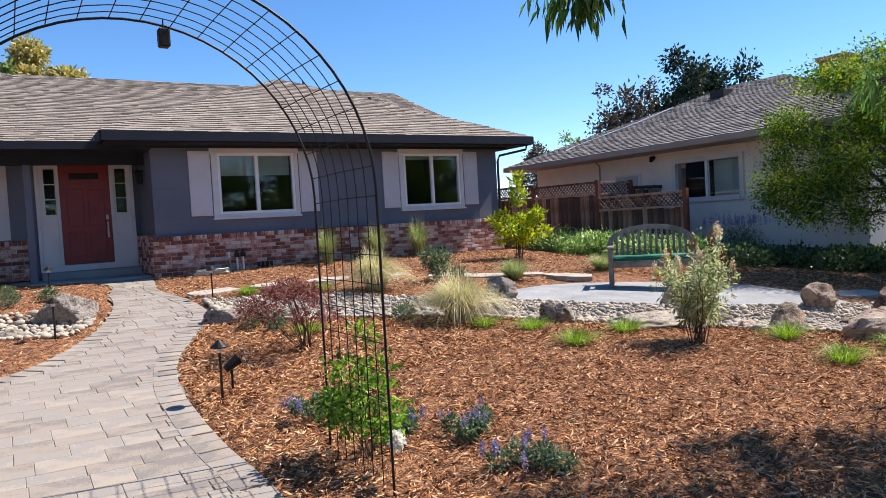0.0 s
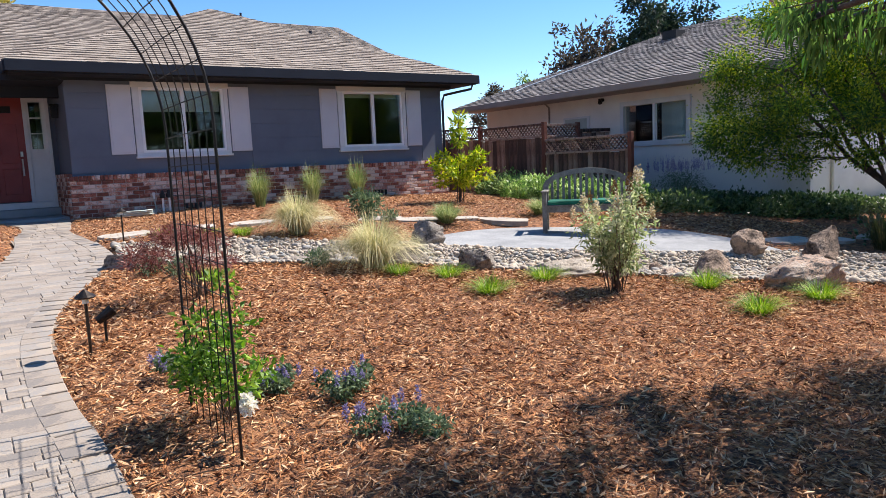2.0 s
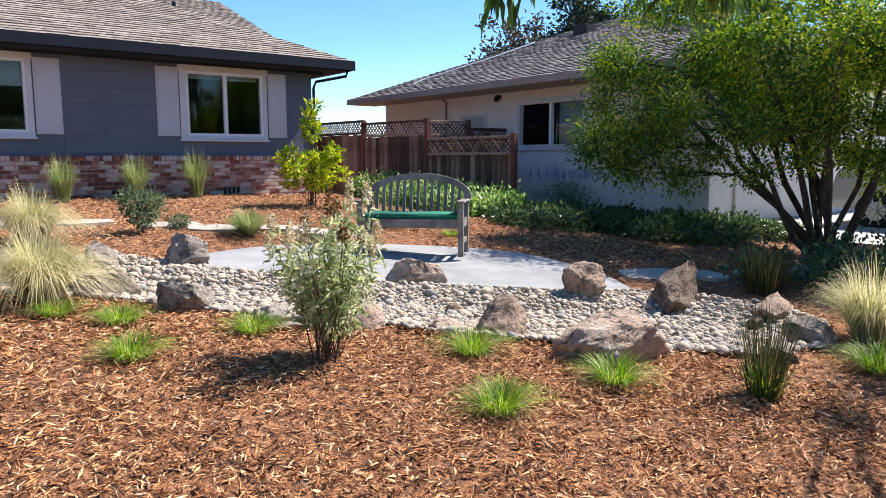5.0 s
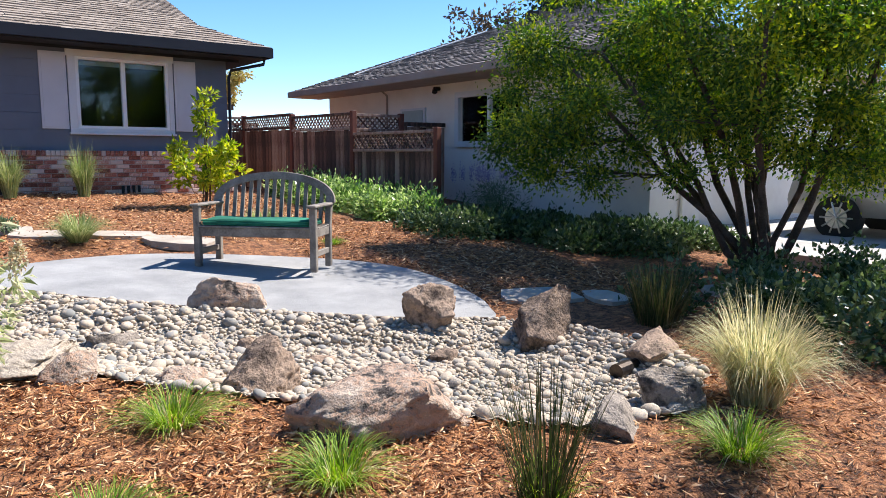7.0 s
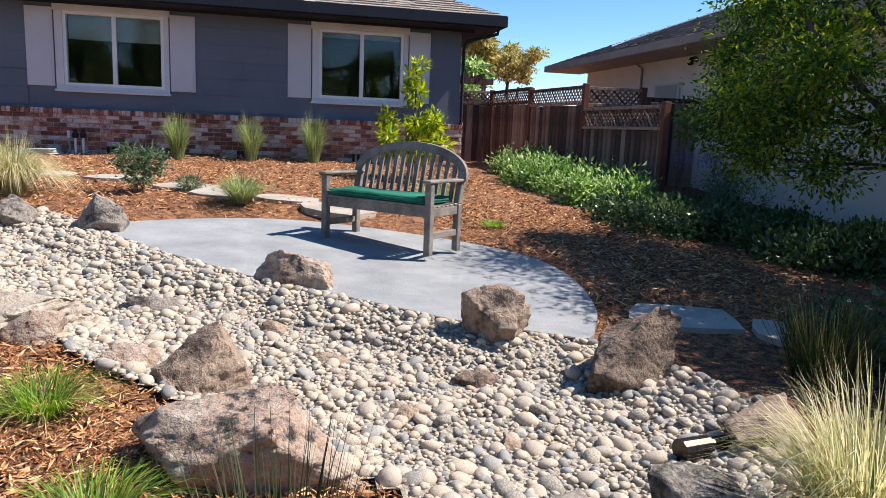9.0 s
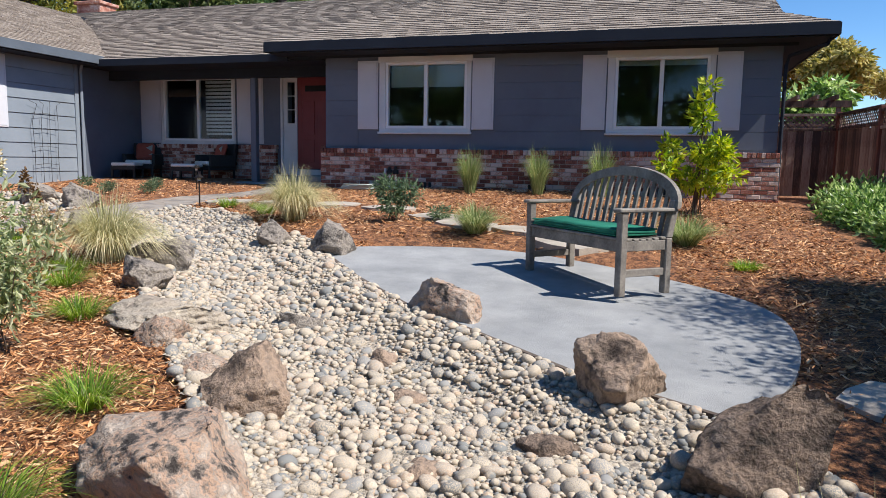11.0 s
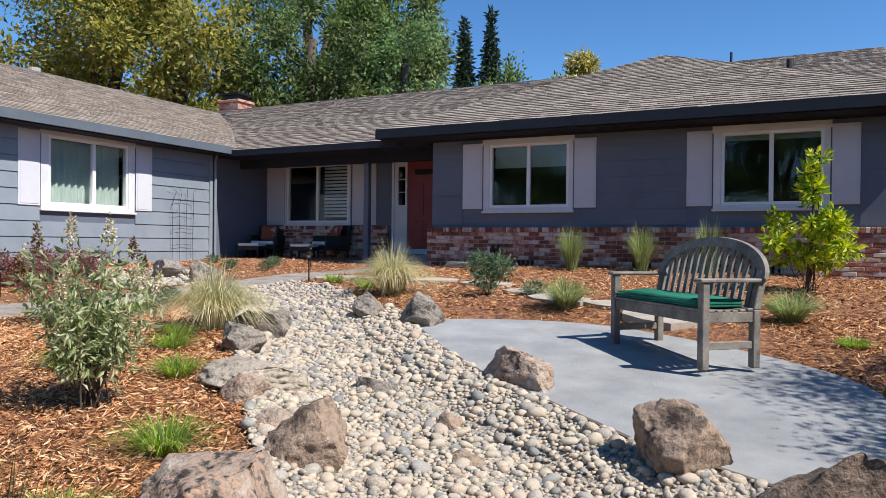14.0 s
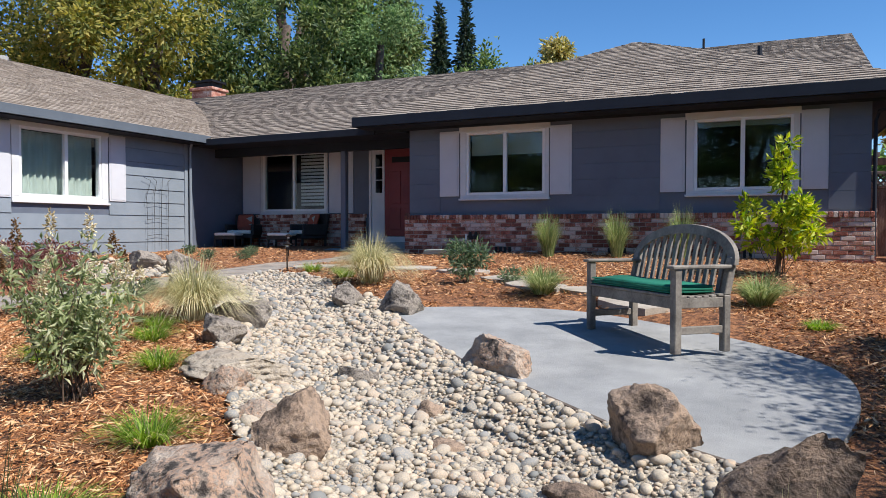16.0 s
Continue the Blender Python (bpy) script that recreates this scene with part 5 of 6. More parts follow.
def shrub(name, x, y, blobs, n, leaf, mat, seed, label, category, stems=6, group="", shell=0.35, flowers=None, twig="twig", single=False):
    z = ground(x, y)
    t = thing(name, (x, y, z), label, category, group)
    p, d = cloud(blobs, n, seed, shell)
    p[:, 2] = np.maximum(p[:, 2], 0.015)
    r = np.random.default_rng(seed + 1)
    ways = d + r.normal(size=d.shape) * 0.7
    ln = leaf[0] * (0.6 + 0.8 * r.random(n))
    part("leaves", leaf_mesh(p, ways, ln, ln * leaf[1], seed=seed), mat, t)
    rr = random.Random(seed)
    bm = bmesh.new()
    for _ in range(stems):
        b = rr.choice(blobs)
        e = Vector((b[0] + rr.uniform(-0.5, 0.5) * b[3], b[1] + rr.uniform(-0.5, 0.5) * b[4], b[2] + rr.uniform(-0.2, 0.5) * b[5]))
        q = min(0.11, 0.12 * max(b[2], 0.3))
        s = Vector((rr.uniform(-q, q), rr.uniform(-q, q), -0.03))
        m = s.lerp(e, 0.5) + Vector((rr.uniform(-0.05, 0.05), rr.uniform(-0.05, 0.05), 0.05))
        k = max(e.z, 0.15) * 0.004 + 0.0025
        tube(bm, [s, m, e], [k, k * 0.7, k * 0.3], 6)
        if single:
            part("stem", bm, M[twig], t)
            bm = bmesh.new()
    if single:
        bm.free()
    else:
        tagged(part("stem_cluster", bm, M[twig], t), kind="stuff")
    if flowers:
        for fname, spikes, fm, fl in flowers:
            vs, fs = [], []
            for (fx, fy, fz, fh, fr, cnt) in spikes:
                q, dd = cloud([(fx, fy, fz + fh / 2, fr, fr, fh / 2)], cnt, seed + int(fx * 97) + cnt, 0.2)
                q[:, 0] = fx + (q[:, 0] - fx) * (1 - 0.7 * np.clip((q[:, 2] - fz) / fh, 0, 1))
                q[:, 1] = fy + (q[:, 1] - fy) * (1 - 0.7 * np.clip((q[:, 2] - fz) / fh, 0, 1))
                v, _, f = leaf_mesh(q, dd, np.full(cnt, fl), np.full(cnt, fl * 0.7), seed=seed)
                s = len(vs)
                vs += v
                fs += [[i + s for i in g] for g in f]
            tagged(part(fname, (vs, [], fs), fm, t), kind="stuff")
    return t


# butterfly bush with cream spikes
rr = random.Random(4)
bl, sp1, sp2 = [], [], []
for k in range(17):
    a, q, top = k * 2.4 + rr.uniform(-0.3, 0.3), 0.08 + 0.30 * math.sqrt(k / 17), rr.uniform(0.66, 1.0) - 0.25 * (k / 17) ** 2
    for f in (0.45, 0.63, 0.8, 0.97):
        c = 0.115 * (1.15 - 0.45 * f)
        bl.append((math.cos(a) * q * f ** 1.3, math.sin(a) * q * f ** 1.3, top * f, c, c, c * 1.1))
    tip = (math.cos(a) * q * 1.05, math.sin(a) * q * 1.05, top + 0.02, rr.uniform(0.12, 0.2), 0.036, 110)
    (sp2 if k % 4 == 3 else sp1).append(tip)
shrub("butterfly_bush", 6.3, 3.72, bl, 2500, (0.06, 0.32), L["buddleia"], 201, "silvery butterfly bush with cream flower spikes", "shrub", 34, single=True,
      flowers=[("flower_head", sp1, L["plume"], 0.02), ("faded_flower_head", sp2, L["brownplume"], 0.02)])
# rose under the arch
rr = random.Random(7)
bl = [(rr.uniform(-0.16, 0.17), rr.uniform(-0.28, 0.28), rr.uniform(0.24, 0.55), 0.12, 0.12, 0.10) for _ in range(8)] + [(0.05, 0.1, 0.74, 0.08, 0.09, 0.08), (0.22, 0.1, 0.24, 0.1, 0.1, 0.08)]
shrub("climbing_rose", 2.58, 3.05, bl, 1300, (0.04, 0.6), L["rose"], 205, "young climbing rose with a white bloom under the arch", "rose", 12,
      flowers=[("bloom", [(-0.04, -0.42, 0.18, 0.09, 0.04, 140)], L["petal"], 0.03)])
for i, (x, y, s) in enumerate(((2.58, 3.95, 0.8), (3.26, 3.05, 0.75), (3.18, 2.35, 0.9), (2.95, 3.35, 0.6))):
    rr = random.Random(20 + i)
    bl = [(rr.uniform(-0.2, 0.2) * s, rr.uniform(-0.16, 0.16) * s, rr.uniform(0.06, 0.14) * s, 0.09 * s, 0.09 * s, 0.07 * s) for _ in range(7)]
    sp = [(rr.uniform(-0.24, 0.24) * s, rr.uniform(-0.18, 0.18) * s, 0.12 * s, rr.uniform(0.07, 0.14) * s, 0.02 * s, 50) for _ in range(8)]
    shrub("catmint", x, y, bl, 900, (0.028, 0.65), L["sage"], 210 + i, "low grey-green catmint with violet flower spikes", "catmint", 10, "catmints", flowers=[("flower_head", sp, L["violet"], 0.016)])
shrub("grey_shrub", 6.6, 8.92, [(-0.1, 0, 0.38, 0.19, 0.17, 0.17), (0.13, 0.05, 0.35, 0.18, 0.17, 0.17), (0, -0.08, 0.2, 0.16, 0.16, 0.12)], 1300, (0.06, 0.32), L["sage"], 220, "rounded grey-green shrub with narrow leaves", "shrub", 14)
shrub("grey_shrub", 7.1, 9.1, [(0, 0, 0.1, 0.16, 0.14, 0.08)], 350, (0.05, 0.3), L["sage"], 221, "small low grey-green shrub by the stones", "shrub", 6)
for i, (x, y) in enumerate(((3.1, 7.2), (4.6, 6.35), (0.83, 10.66), (-0.3, 11.4), (0.8, 11.9), (3.3, 6.9), (1.3, 11.1))):
    shrub("grey_shrub", x, y, [(0, 0, 0.1, 0.14, 0.14, 0.09), (0.06, 0.02, 0.14, 0.09, 0.09, 0.07)], 420, (0.045, 0.3), L["sage"], 223 + i, "small tufted grey-green perennial in the mulch", "shrub", 6, "small perennials")
rr = random.Random(30)
bl = []
for k in range(26):
    a, q = k * 2.4, 0.46 * math.sqrt(k / 26)
    bl.append((-0.12 + math.cos(a) * q, math.sin(a) * q, 0.62 - 1.15 * q * q - (0.12 if k % 3 == 0 and k > 8 else 0), 0.10, 0.10, 0.065))
lm = shrub("laceleaf_maple", 3.22, 5.82, bl, 2600, (0.06, 0.16), L["maple"], 231, "low weeping purple laceleaf maple", "maple", 20)
part("trunk", tube(bmesh.new(), [(0, 0, -0.05), (0.02, 0, 0.2), (-0.04, 0.01, 0.4), (-0.1, 0, 0.58)], [0.017, 0.014, 0.012, 0.007], 8), M["twig"], lm)
for i, (x, y) in enumerate(((-1.2, 8.3), (-1.9, 7.6), (-1.4, 9.3), (-0.7, 7.7))):
    bl = [(rr.uniform(-0.35, 0.35), rr.uniform(-0.3, 0.3), rr.uniform(0.1, 0.4), 0.18, 0.18, 0.15) for _ in range(8)]
    shrub("barberry", x, y, bl, 1100, (0.05, 0.45), L["maple"], 235 + i, "dense dark purple barberry by the wing", "shrub", 10, "barberries")
# yellow-green shrub by the corner
rr = random.Random(41)
bl = [(rr.uniform(-0.42, 0.42), rr.uniform(-0.4, 0.4), rr.uniform(0.35, 1.05), 0.15, 0.15, 0.12) for _ in range(17)] + [(0.04, 0, 1.3, 0.17, 0.17, 0.2), (0.0, 0.05, 1.55, 0.13, 0.13, 0.16), (0.1, 0, 1.75, 0.13, 0.12, 0.1), (-0.35, 0, 0.95, 0.15, 0.15, 0.1)]
ym = shrub("young_magnolia", 10.08, 11.3, bl, 1750, (0.105, 0.42), L["citrus"], 240, "young yellow-green broadleaf shrub with a slim trunk", "shrub", 12)
part("trunk", tube(bmesh.new(), [(0, 0, -0.05), (0.02, 0.01, 0.5), (0.05, 0, 1.1), (0.05, 0.02, 1.7)], [0.028, 0.024, 0.016, 0.008], 8), M["twig"], ym)
# lavender against the stucco
rr = random.Random(44)
bl = [(rr.uniform(-0.5, 0.5), rr.uniform(-0.4, 0.4), rr.uniform(0.2, 0.5), 0.25, 0.25, 0.2) for _ in range(9)]
sp = [(rr.uniform(-0.7, 0.7), rr.uniform(-0.55, 0.55), 0.6, rr.uniform(0.2, 0.38), 0.02, 40) for _ in range(70)]
shrub("lavender", 14.0, 8.8, bl, 2600, (0.07, 0.12), L["sage"], 246, "tall lavender bush against the stucco wall", "lavender", 16, flowers=[("flower_head", sp, L["violet"], 0.02)])


def thicket(name, spots, n, leaf, mat, seed, label, shell=0.3):
    """A mounded ground cover over a stretch of the bed: (x, y, radius, height)."""
    bl = []
    for x, y, r, h in spots:
        bl.append((x, y, ground(x, y) + h * 0.35, r, r, h * 0.7))
    p, d = cloud(bl, n, seed, shell)
    z = np.array([base(a, b) for a, b in p[:, :2]])
    p[:, 2] = np.maximum(p[:, 2], z + 0.02)
    r = np.random.default_rng(seed)
    ways = d * 0.6 + r.normal(size=d.shape) * 0.6 + np.array([0, 0, 0.3])
    ln = leaf[0] * (0.6 + 0.8 * r.random(n))
    ob = part(name, leaf_mesh(p, ways, ln, ln * leaf[1], seed=seed), mat)
    return tagged(ob, label, "ground cover", kind="stuff")


rr = random.Random(50)
spots = []
for k in range(60):
    t = k / 59
    x, y = 12.2 + 0.25 * t, 13.2 - 4.5 * t
    spots.append((x + rr.uniform(-0.35, 0.6), y + rr.uniform(-0.4, 0.4), rr.uniform(0.22, 0.38), rr.uniform(0.35, 0.55)))
thicket("hedge", spots, 15000, (0.075, 0.55), L["hedge"], 251, "fresh green clipped ground-cover hedge along the fence")
spots = []
for k in range(120):
    t = rr.random()
    x0, y0 = 11.75 + 2.1 * t, 7.9 - 2.6 * t
    spots.append((x0 + rr.uniform(-0.3, 1.5), y0 + rr.uniform(-0.4, 1.1), rr.uniform(0.22, 0.4), rr.uniform(0.18, 0.34)))
thicket("ivy", spots, 26000, (0.062, 0.75), L["ivy"], 252, "dark glossy ivy ground cover beneath the tree")
spots = [(11.9 + rr.uniform(-0.5, 2.3), 2.6 + rr.uniform(-1.7, 1.2), rr.uniform(0.22, 0.38), rr.uniform(0.35, 0.6)) for _ in range(60)]
thicket("ivy", spots, 15000, (0.062, 0.75), L["ivy"], 253, "dark glossy ivy ground cover by the driveway")


# ---- trees ----
def limb(bm, a, b, r0, r1, rnd, wob=0.12, n=5, seg=7):
    a, b = Vector(a), Vector(b)
    k = (b - a).length * wob
    pts, rs = [], []
    for i in range(n + 1):
        t = i / n
        w = Vector((rnd.uniform(-1, 1), rnd.uniform(-1, 1), rnd.uniform(-0.5, 0.5))) * k * math.sin(math.pi * t)
        pts.append(a.lerp(b, t) + w)
        rs.append(r0 + (r1 - r0) * t)
    tube(bm, pts, rs, seg)
    return pts


def tree(name, at, blobs, n, leaf, mat, seed, label, trunks, shell=0.3, hang=0.0, radius=0.12, group="", twigs=True, bark="bark"):
    """at: the foot; trunks: tops of the main stems; blobs: lumps of the crown; both relative to the foot."""
    t = thing(name, at, label, "tree", group)
    rnd = random.Random(seed)
    ends = []
    for i, e in enumerate(trunks):
        bm = bmesh.new()
        s = (rnd.uniform(-0.08, 0.08) * radius * 6, rnd.uniform(-0.08, 0.08) * radius * 6, -0.15)
        r = radius * rnd.uniform(0.8, 1.1)
        ends += limb(bm, s, e, r, r * 0.45, rnd, 0.03, 6, 9)[3:]
        part("trunk", bm, M[bark], t, smooth=True)
    if twigs:
        bm = bmesh.new()
        for b in blobs:
            c = Vector(b[:3])
            s = min(ends, key=lambda q: (q - c).length + max(q.z - c.z, 0) * 2)
            mid = limb(bm, s, c, radius * 0.33, radius * 0.12, rnd, 0.1, 4, 6)
            for _ in range(3):
                e = c + Vector((rnd.uniform(-1, 1) * b[3], rnd.uniform(-1, 1) * b[4], rnd.uniform(-0.6, 1) * b[5])) * 0.8
                limb(bm, mid[2], e, radius * 0.1, radius * 0.03, rnd, 0.1, 3, 5)
        tagged(part("branchwork", bm, M[bark], t, smooth=True), kind="stuff")
    p, d = cloud(blobs, n, seed, shell)
    r = np.random.default_rng(seed)
    ways = d * (1 - hang) * 0.7 + r.normal(size=d.shape) * 0.6 * (1 - hang * 0.6) + np.array([0, 0, -1.0]) * hang * 1.6
    ln = leaf[0] * (0.6 + 0.8 * r.random(n))
    part("crown", leaf_mesh(p, ways, ln, ln * leaf[1], seed=seed), mat, t)
    return t


# many-stemmed tree by the neighbour's drive
foot = (13.95, 4.2, base(13.95, 4.2))
bl = crown_blobs((0.1, 0.75, 2.75), (1.9, 2.6, 1.5), 44, 301, 0.26)
bl += [(0.5, -0.5, 1.1, 0.4, 0.4, 0.3), (0.9, -0.9, 1.4, 0.45, 0.45, 0.35), (0.2, -1.0, 1.2, 0.35, 0.35, 0.28), (1.0, 0.1, 1.3, 0.4, 0.4, 0.3), (-1.06, 0.47, 1.15, 0.36, 0.36, 0.24), (-0.75, 0.0, 1.3, 0.36, 0.36, 0.24), (-0.48, -0.43, 1.4, 0.36, 0.36, 0.24), (-0.33, -0.81, 1.3, 0.36, 0.36, 0.24), (-0.2, -1.1, 1.5, 0.36, 0.36, 0.24), (0.6, 0.4, 1.5, 0.4, 0.4, 0.28), (-1.3, 2.5, 1.25, 0.4, 0.4, 0.3), (-1.4, 1.6, 1.45, 0.5, 0.5, 0.35), (-0.9, -0.3, 1.75, 0.45, 0.45, 0.3), (-0.3, -0.8, 1.8, 0.45, 0.45, 0.3), (0.5, -1.1, 1.8, 0.5, 0.45, 0.35), (-1.6, 2.75, 1.45, 0.32, 0.36, 0.3), (-1.45, 2.65, 2.1, 0.36, 0.4, 0.34), (-1.1, 2.8, 2.75, 0.42, 0.45, 0.36), (-1.5, 2.05, 1.15, 0.34, 0.4, 0.3), (-1.25, 1.95, 1.65, 0.4, 0.42, 0.34), (-1.3, 1.4, 1.05, 0.34, 0.4, 0.28), (-1.1, 1.95, 2.3, 0.42, 0.45, 0.36), (-1.1, 1.05, 1.4, 0.38, 0.4, 0.32), (-0.9, 0.3, 2.4, 0.45, 0.45, 0.36), (-1.35, 0.3, 1.7, 0.4, 0.4, 0.32), (-1.05, -0.45, 1.75, 0.4, 0.4, 0.3), (-0.4, -0.9, 1.85, 0.42, 0.4, 0.3), (-0.9, 0.6, 1.7, 0.45, 0.45, 0.3), (-1.0, 3.0, 1.7, 0.5, 0.6, 0.45), (-1.5, 2.2, 1.6, 0.6, 0.6, 0.4), (-1.5, 1.4, 1.9, 0.5, 0.6, 0.4),
       (-1.2, -0.4, 2.3, 0.5, 0.5, 0.45), (-0.9, -1.4, 2.4, 0.6, 0.6, 0.5), (-1.0, 2.6, 2.6, 0.7, 0.7, 0.5), (-0.4, -2.2, 2.6, 0.8, 0.7, 0.6), (0.6, -2.6, 3.0, 0.8, 0.8, 0.7)]
tree("crape_myrtle", foot, bl, 118000, (0.053, 0.5), L["myrtle"], 301, "spreading bright green many-stemmed tree by the driveway",
     [(-1.5, 1.6, 2.3), (-1.0, 0.6, 2.9), (-0.4, 1.5, 3.2), (0.5, 0.4, 3.3), (0.9, -0.8, 2.8), (-0.2, -1.4, 3.0), (-1.4, -0.6, 2.5), (1.0, 1.2, 2.9),
      (-1.2, 1.1, 2.2), (-0.7, 1.9, 2.6), (0.1, 1.0, 3.0), (0.3, -0.6, 3.1), (-0.8, -0.2, 2.8), (0.7, 0.9, 2.4)], 0.2, 0.1, 0.05)
# peach tree that overhangs the walk
foot = (5.9, -2.1, base(5.9, -2.1))
bl = []
for x, y, z, a, b, c in ((2.84, 1.43, 2.06, 0.24, 0.2, 0.12), (3.1, 1.3, 2.45, 0.4, 0.3, 0.25), (5.35, 1.45, 1.82, 0.25, 0.2, 0.14), (5.55, 1.15, 1.76, 0.28, 0.24, 0.16), (5.72, 0.95, 1.75, 0.28, 0.24, 0.16), (5.6, 1.2, 2.6, 0.5, 0.4, 0.35), (6.2, 0.5, 3.1, 0.9, 0.8, 0.5), (4.7, 0.9, 3.2, 0.8, 0.6, 0.45), (5.8, 1.9, 3.3, 0.8, 0.55, 0.45),
                         (4.3, 1.9, 3.4, 0.7, 0.5, 0.4), (3.4, 1.3, 3.4, 0.7, 0.5, 0.4), (6.9, -0.7, 3.4, 0.9, 0.8, 0.6), (5.0, -0.9, 3.6, 1.0, 0.8, 0.6), (7.4, 0.9, 3.3, 0.8, 0.6, 0.5), (6.6, 1.4, 2.7, 0.5, 0.4, 0.4), (5.8, 1.8, 1.92, 0.2, 0.18, 0.12), (5.92, 1.72, 1.76, 0.16, 0.14, 0.13), (6.12, 1.7, 1.9, 0.22, 0.18, 0.12), (6.45, 1.45, 1.86, 0.22, 0.2, 0.14), (6.45, 1.33, 1.74, 0.18, 0.16, 0.12), (7.0, 0.9, 2.9, 0.6, 0.45, 0.3), (7.7, 0.5, 2.9, 0.65, 0.5, 0.3), (7.2, 0.25, 3.1, 0.6, 0.5, 0.3), (8.2, 1.1, 3.0, 0.6, 0.45, 0.3), (8.3, 0.3, 3.2, 0.6, 0.5, 0.3), (7.5, 1.05, 2.95, 0.5, 0.42, 0.25), (8.0, 0.85, 2.9, 0.5, 0.45, 0.25), (8.5, 0.8, 2.95, 0.5, 0.45, 0.25), (8.9, 0.7, 3.0, 0.5, 0.45, 0.25), (8.2, 0.6, 3.0, 0.5, 0.45, 0.25), (8.8, 1.2, 3.1, 0.45, 0.4, 0.25), (10.9, 1.2, 3.2, 0.4, 0.3, 0.2), (11.7, 1.3, 3.3, 0.4, 0.3, 0.2)):
    bl.append((x - foot[0], y - foot[1] - (0.4 if 3.05 < z and x < 9.5 else 0.0), z - foot[2], a, b, c))
tree("peach_tree", foot, bl, 25000, (0.098, 0.2), L["peach"], 310, "peach tree with long hanging leaves over the walk", [(-0.3, 1.2, 2.6), (0.6, 1.4, 2.9), (-1.3, 2.2, 3.1), (-2.4, 3.0, 3.5)], 0.15, 0.65, 0.1)


def far_tree(name, x, y, h, w, mat, seed, label, n=9000, leaf=0.3, lumps=26, low=0.2, tall=1.0, lump=0.3, z0=0.3):
    blobs = crown_blobs((0, 0, h * (1 + low) / 2), (w, w, h * (1 - low) / 2), lumps, seed, lump)
    tree(name, (x, y, z0), blobs, n, (leaf, 0.55), mat, seed, label, [(0, 0, h * 0.75), (w * 0.3, 0.1, h * 0.6)], 0.2, 0.05, 0.03 * h, "background trees", twigs=False)


for row in (
        ("oak_tree", -24.0, 27.0, 19.0, 5.2, L["olive"], 401, "tall olive and gold woodland tree", 13000),
        ("oak_tree", -17.5, 26.0, 16.5, 4.4, L["olive"], 402, "tall olive and gold woodland tree", 12000),
        ("oak_tree", -11.5, 29.5, 14.0, 3.8, L["deepwood"], 403, "dark green broad woodland tree", 11000),
        ("oak_tree", -15.6, 27.6, 9.2, 3.2, L["olive"], 421, "bright yellow-green bushy tree behind the roof", 9000),
        ("oak_tree", -31.0, 20.0, 20.0, 5.5, L["wood"], 404, "dark green woodland tree behind the roof", 12000),
        ("oak_tree", -12.0, 37.0, 20.0, 5.4, L["wood"], 405, "tall dark green woodland tree", 13000),
        ("oak_tree", -11.3, 36.5, 18.5, 3.2, L["deepwood"], 406, "tall dark green woodland tree", 13000),
        ("willow_tree", -8.6, 33.6, 13.6, 2.4, L["bluegreen"], 407, "airy pale green tree with gaps", 6500),
        ("oak_tree", -3.6, 33.5, 9.4, 1.9, L["wood"], 408, "green woodland tree beyond the roof", 9000),
        ("oak_tree", -20.0, 40.0, 24.0, 6.0, L["wood"], 409, "tall dark green woodland tree", 13000),
        ("oak_tree", -34.0, 34.0, 24.0, 6.5, L["wood"], 410, "tall dark green woodland tree", 12000),
        ("golden_tree", 2.55, 29.6, 8.3, 1.75, L["gold"], 411, "pale golden-leaved tree beyond the roof", 16000),
        ("oak_tree", 1.0, 28.0, 7.2, 0.7, L["wood"], 412, "small green tree beyond the roof", 5000),
        ("golden_tree", 1.3, 30.0, 7.7, 1.5, L["gold"], 413, "pale golden-leaved tree beyond the roof", 10000),
        ("oak_tree", 13.2, 23.5, 3.2, 1.7, L["hedge"], 420, "fresh green shrubby tree beyond the fence", 6000),
        ("plum_tree", 26.9, 19.8, 8.6, 2.5, L["pine"], 414, "dark evergreen tree beyond the neighbour's roof", 9000),
        ("plum_tree", 24.9, 22.2, 7.0, 1.9, L["plum"], 415, "thin purplish tree beyond the neighbour's roof", 2600),
        ("golden_tree", 21.5, 43.0, 6.0, 2.4, L["gold"], 416, "golden-leaved tree beyond the fence", 6000),
        ("golden_tree", 14.6, 26.6, 4.5, 1.9, L["gold"], 417, "round golden-leaved tree beyond the fence", 11000),
        ("plum_tree", 29.2, 33.8, 5.7, 1.6, L["plum"], 418, "thin purplish tree beyond the fence", 2500),
        ("oak_tree", 31.2, 32.0, 6.0, 2.0, L["bluegreen"], 419, "pale green tree beyond the fence", 4000)):
    far_tree(*row, leaf=0.27 if row[4] > 3 else 0.2, low=0.62 if row[0] == "golden_tree" else 0.2)
for i, (x, y, h) in enumerate(((-12.2, 53.7, 18.8), (-14.2, 53.0, 18.2))):
    blobs = [(0, 0, h * (0.3 + 0.68 * k / 9), 1.9 * (1 - k / 10.5), 1.9 * (1 - k / 10.5), h * 0.06) for k in range(10)]
    tree("cypress", (x, y, 0.3), blobs, 9000, (0.4, 0.4), L["pine"], 430 + i, "tall dark conifer beyond the roof", [(0, 0, h * 0.9)], 0.3, 0.05, 0.3, "background trees", twigs=False)
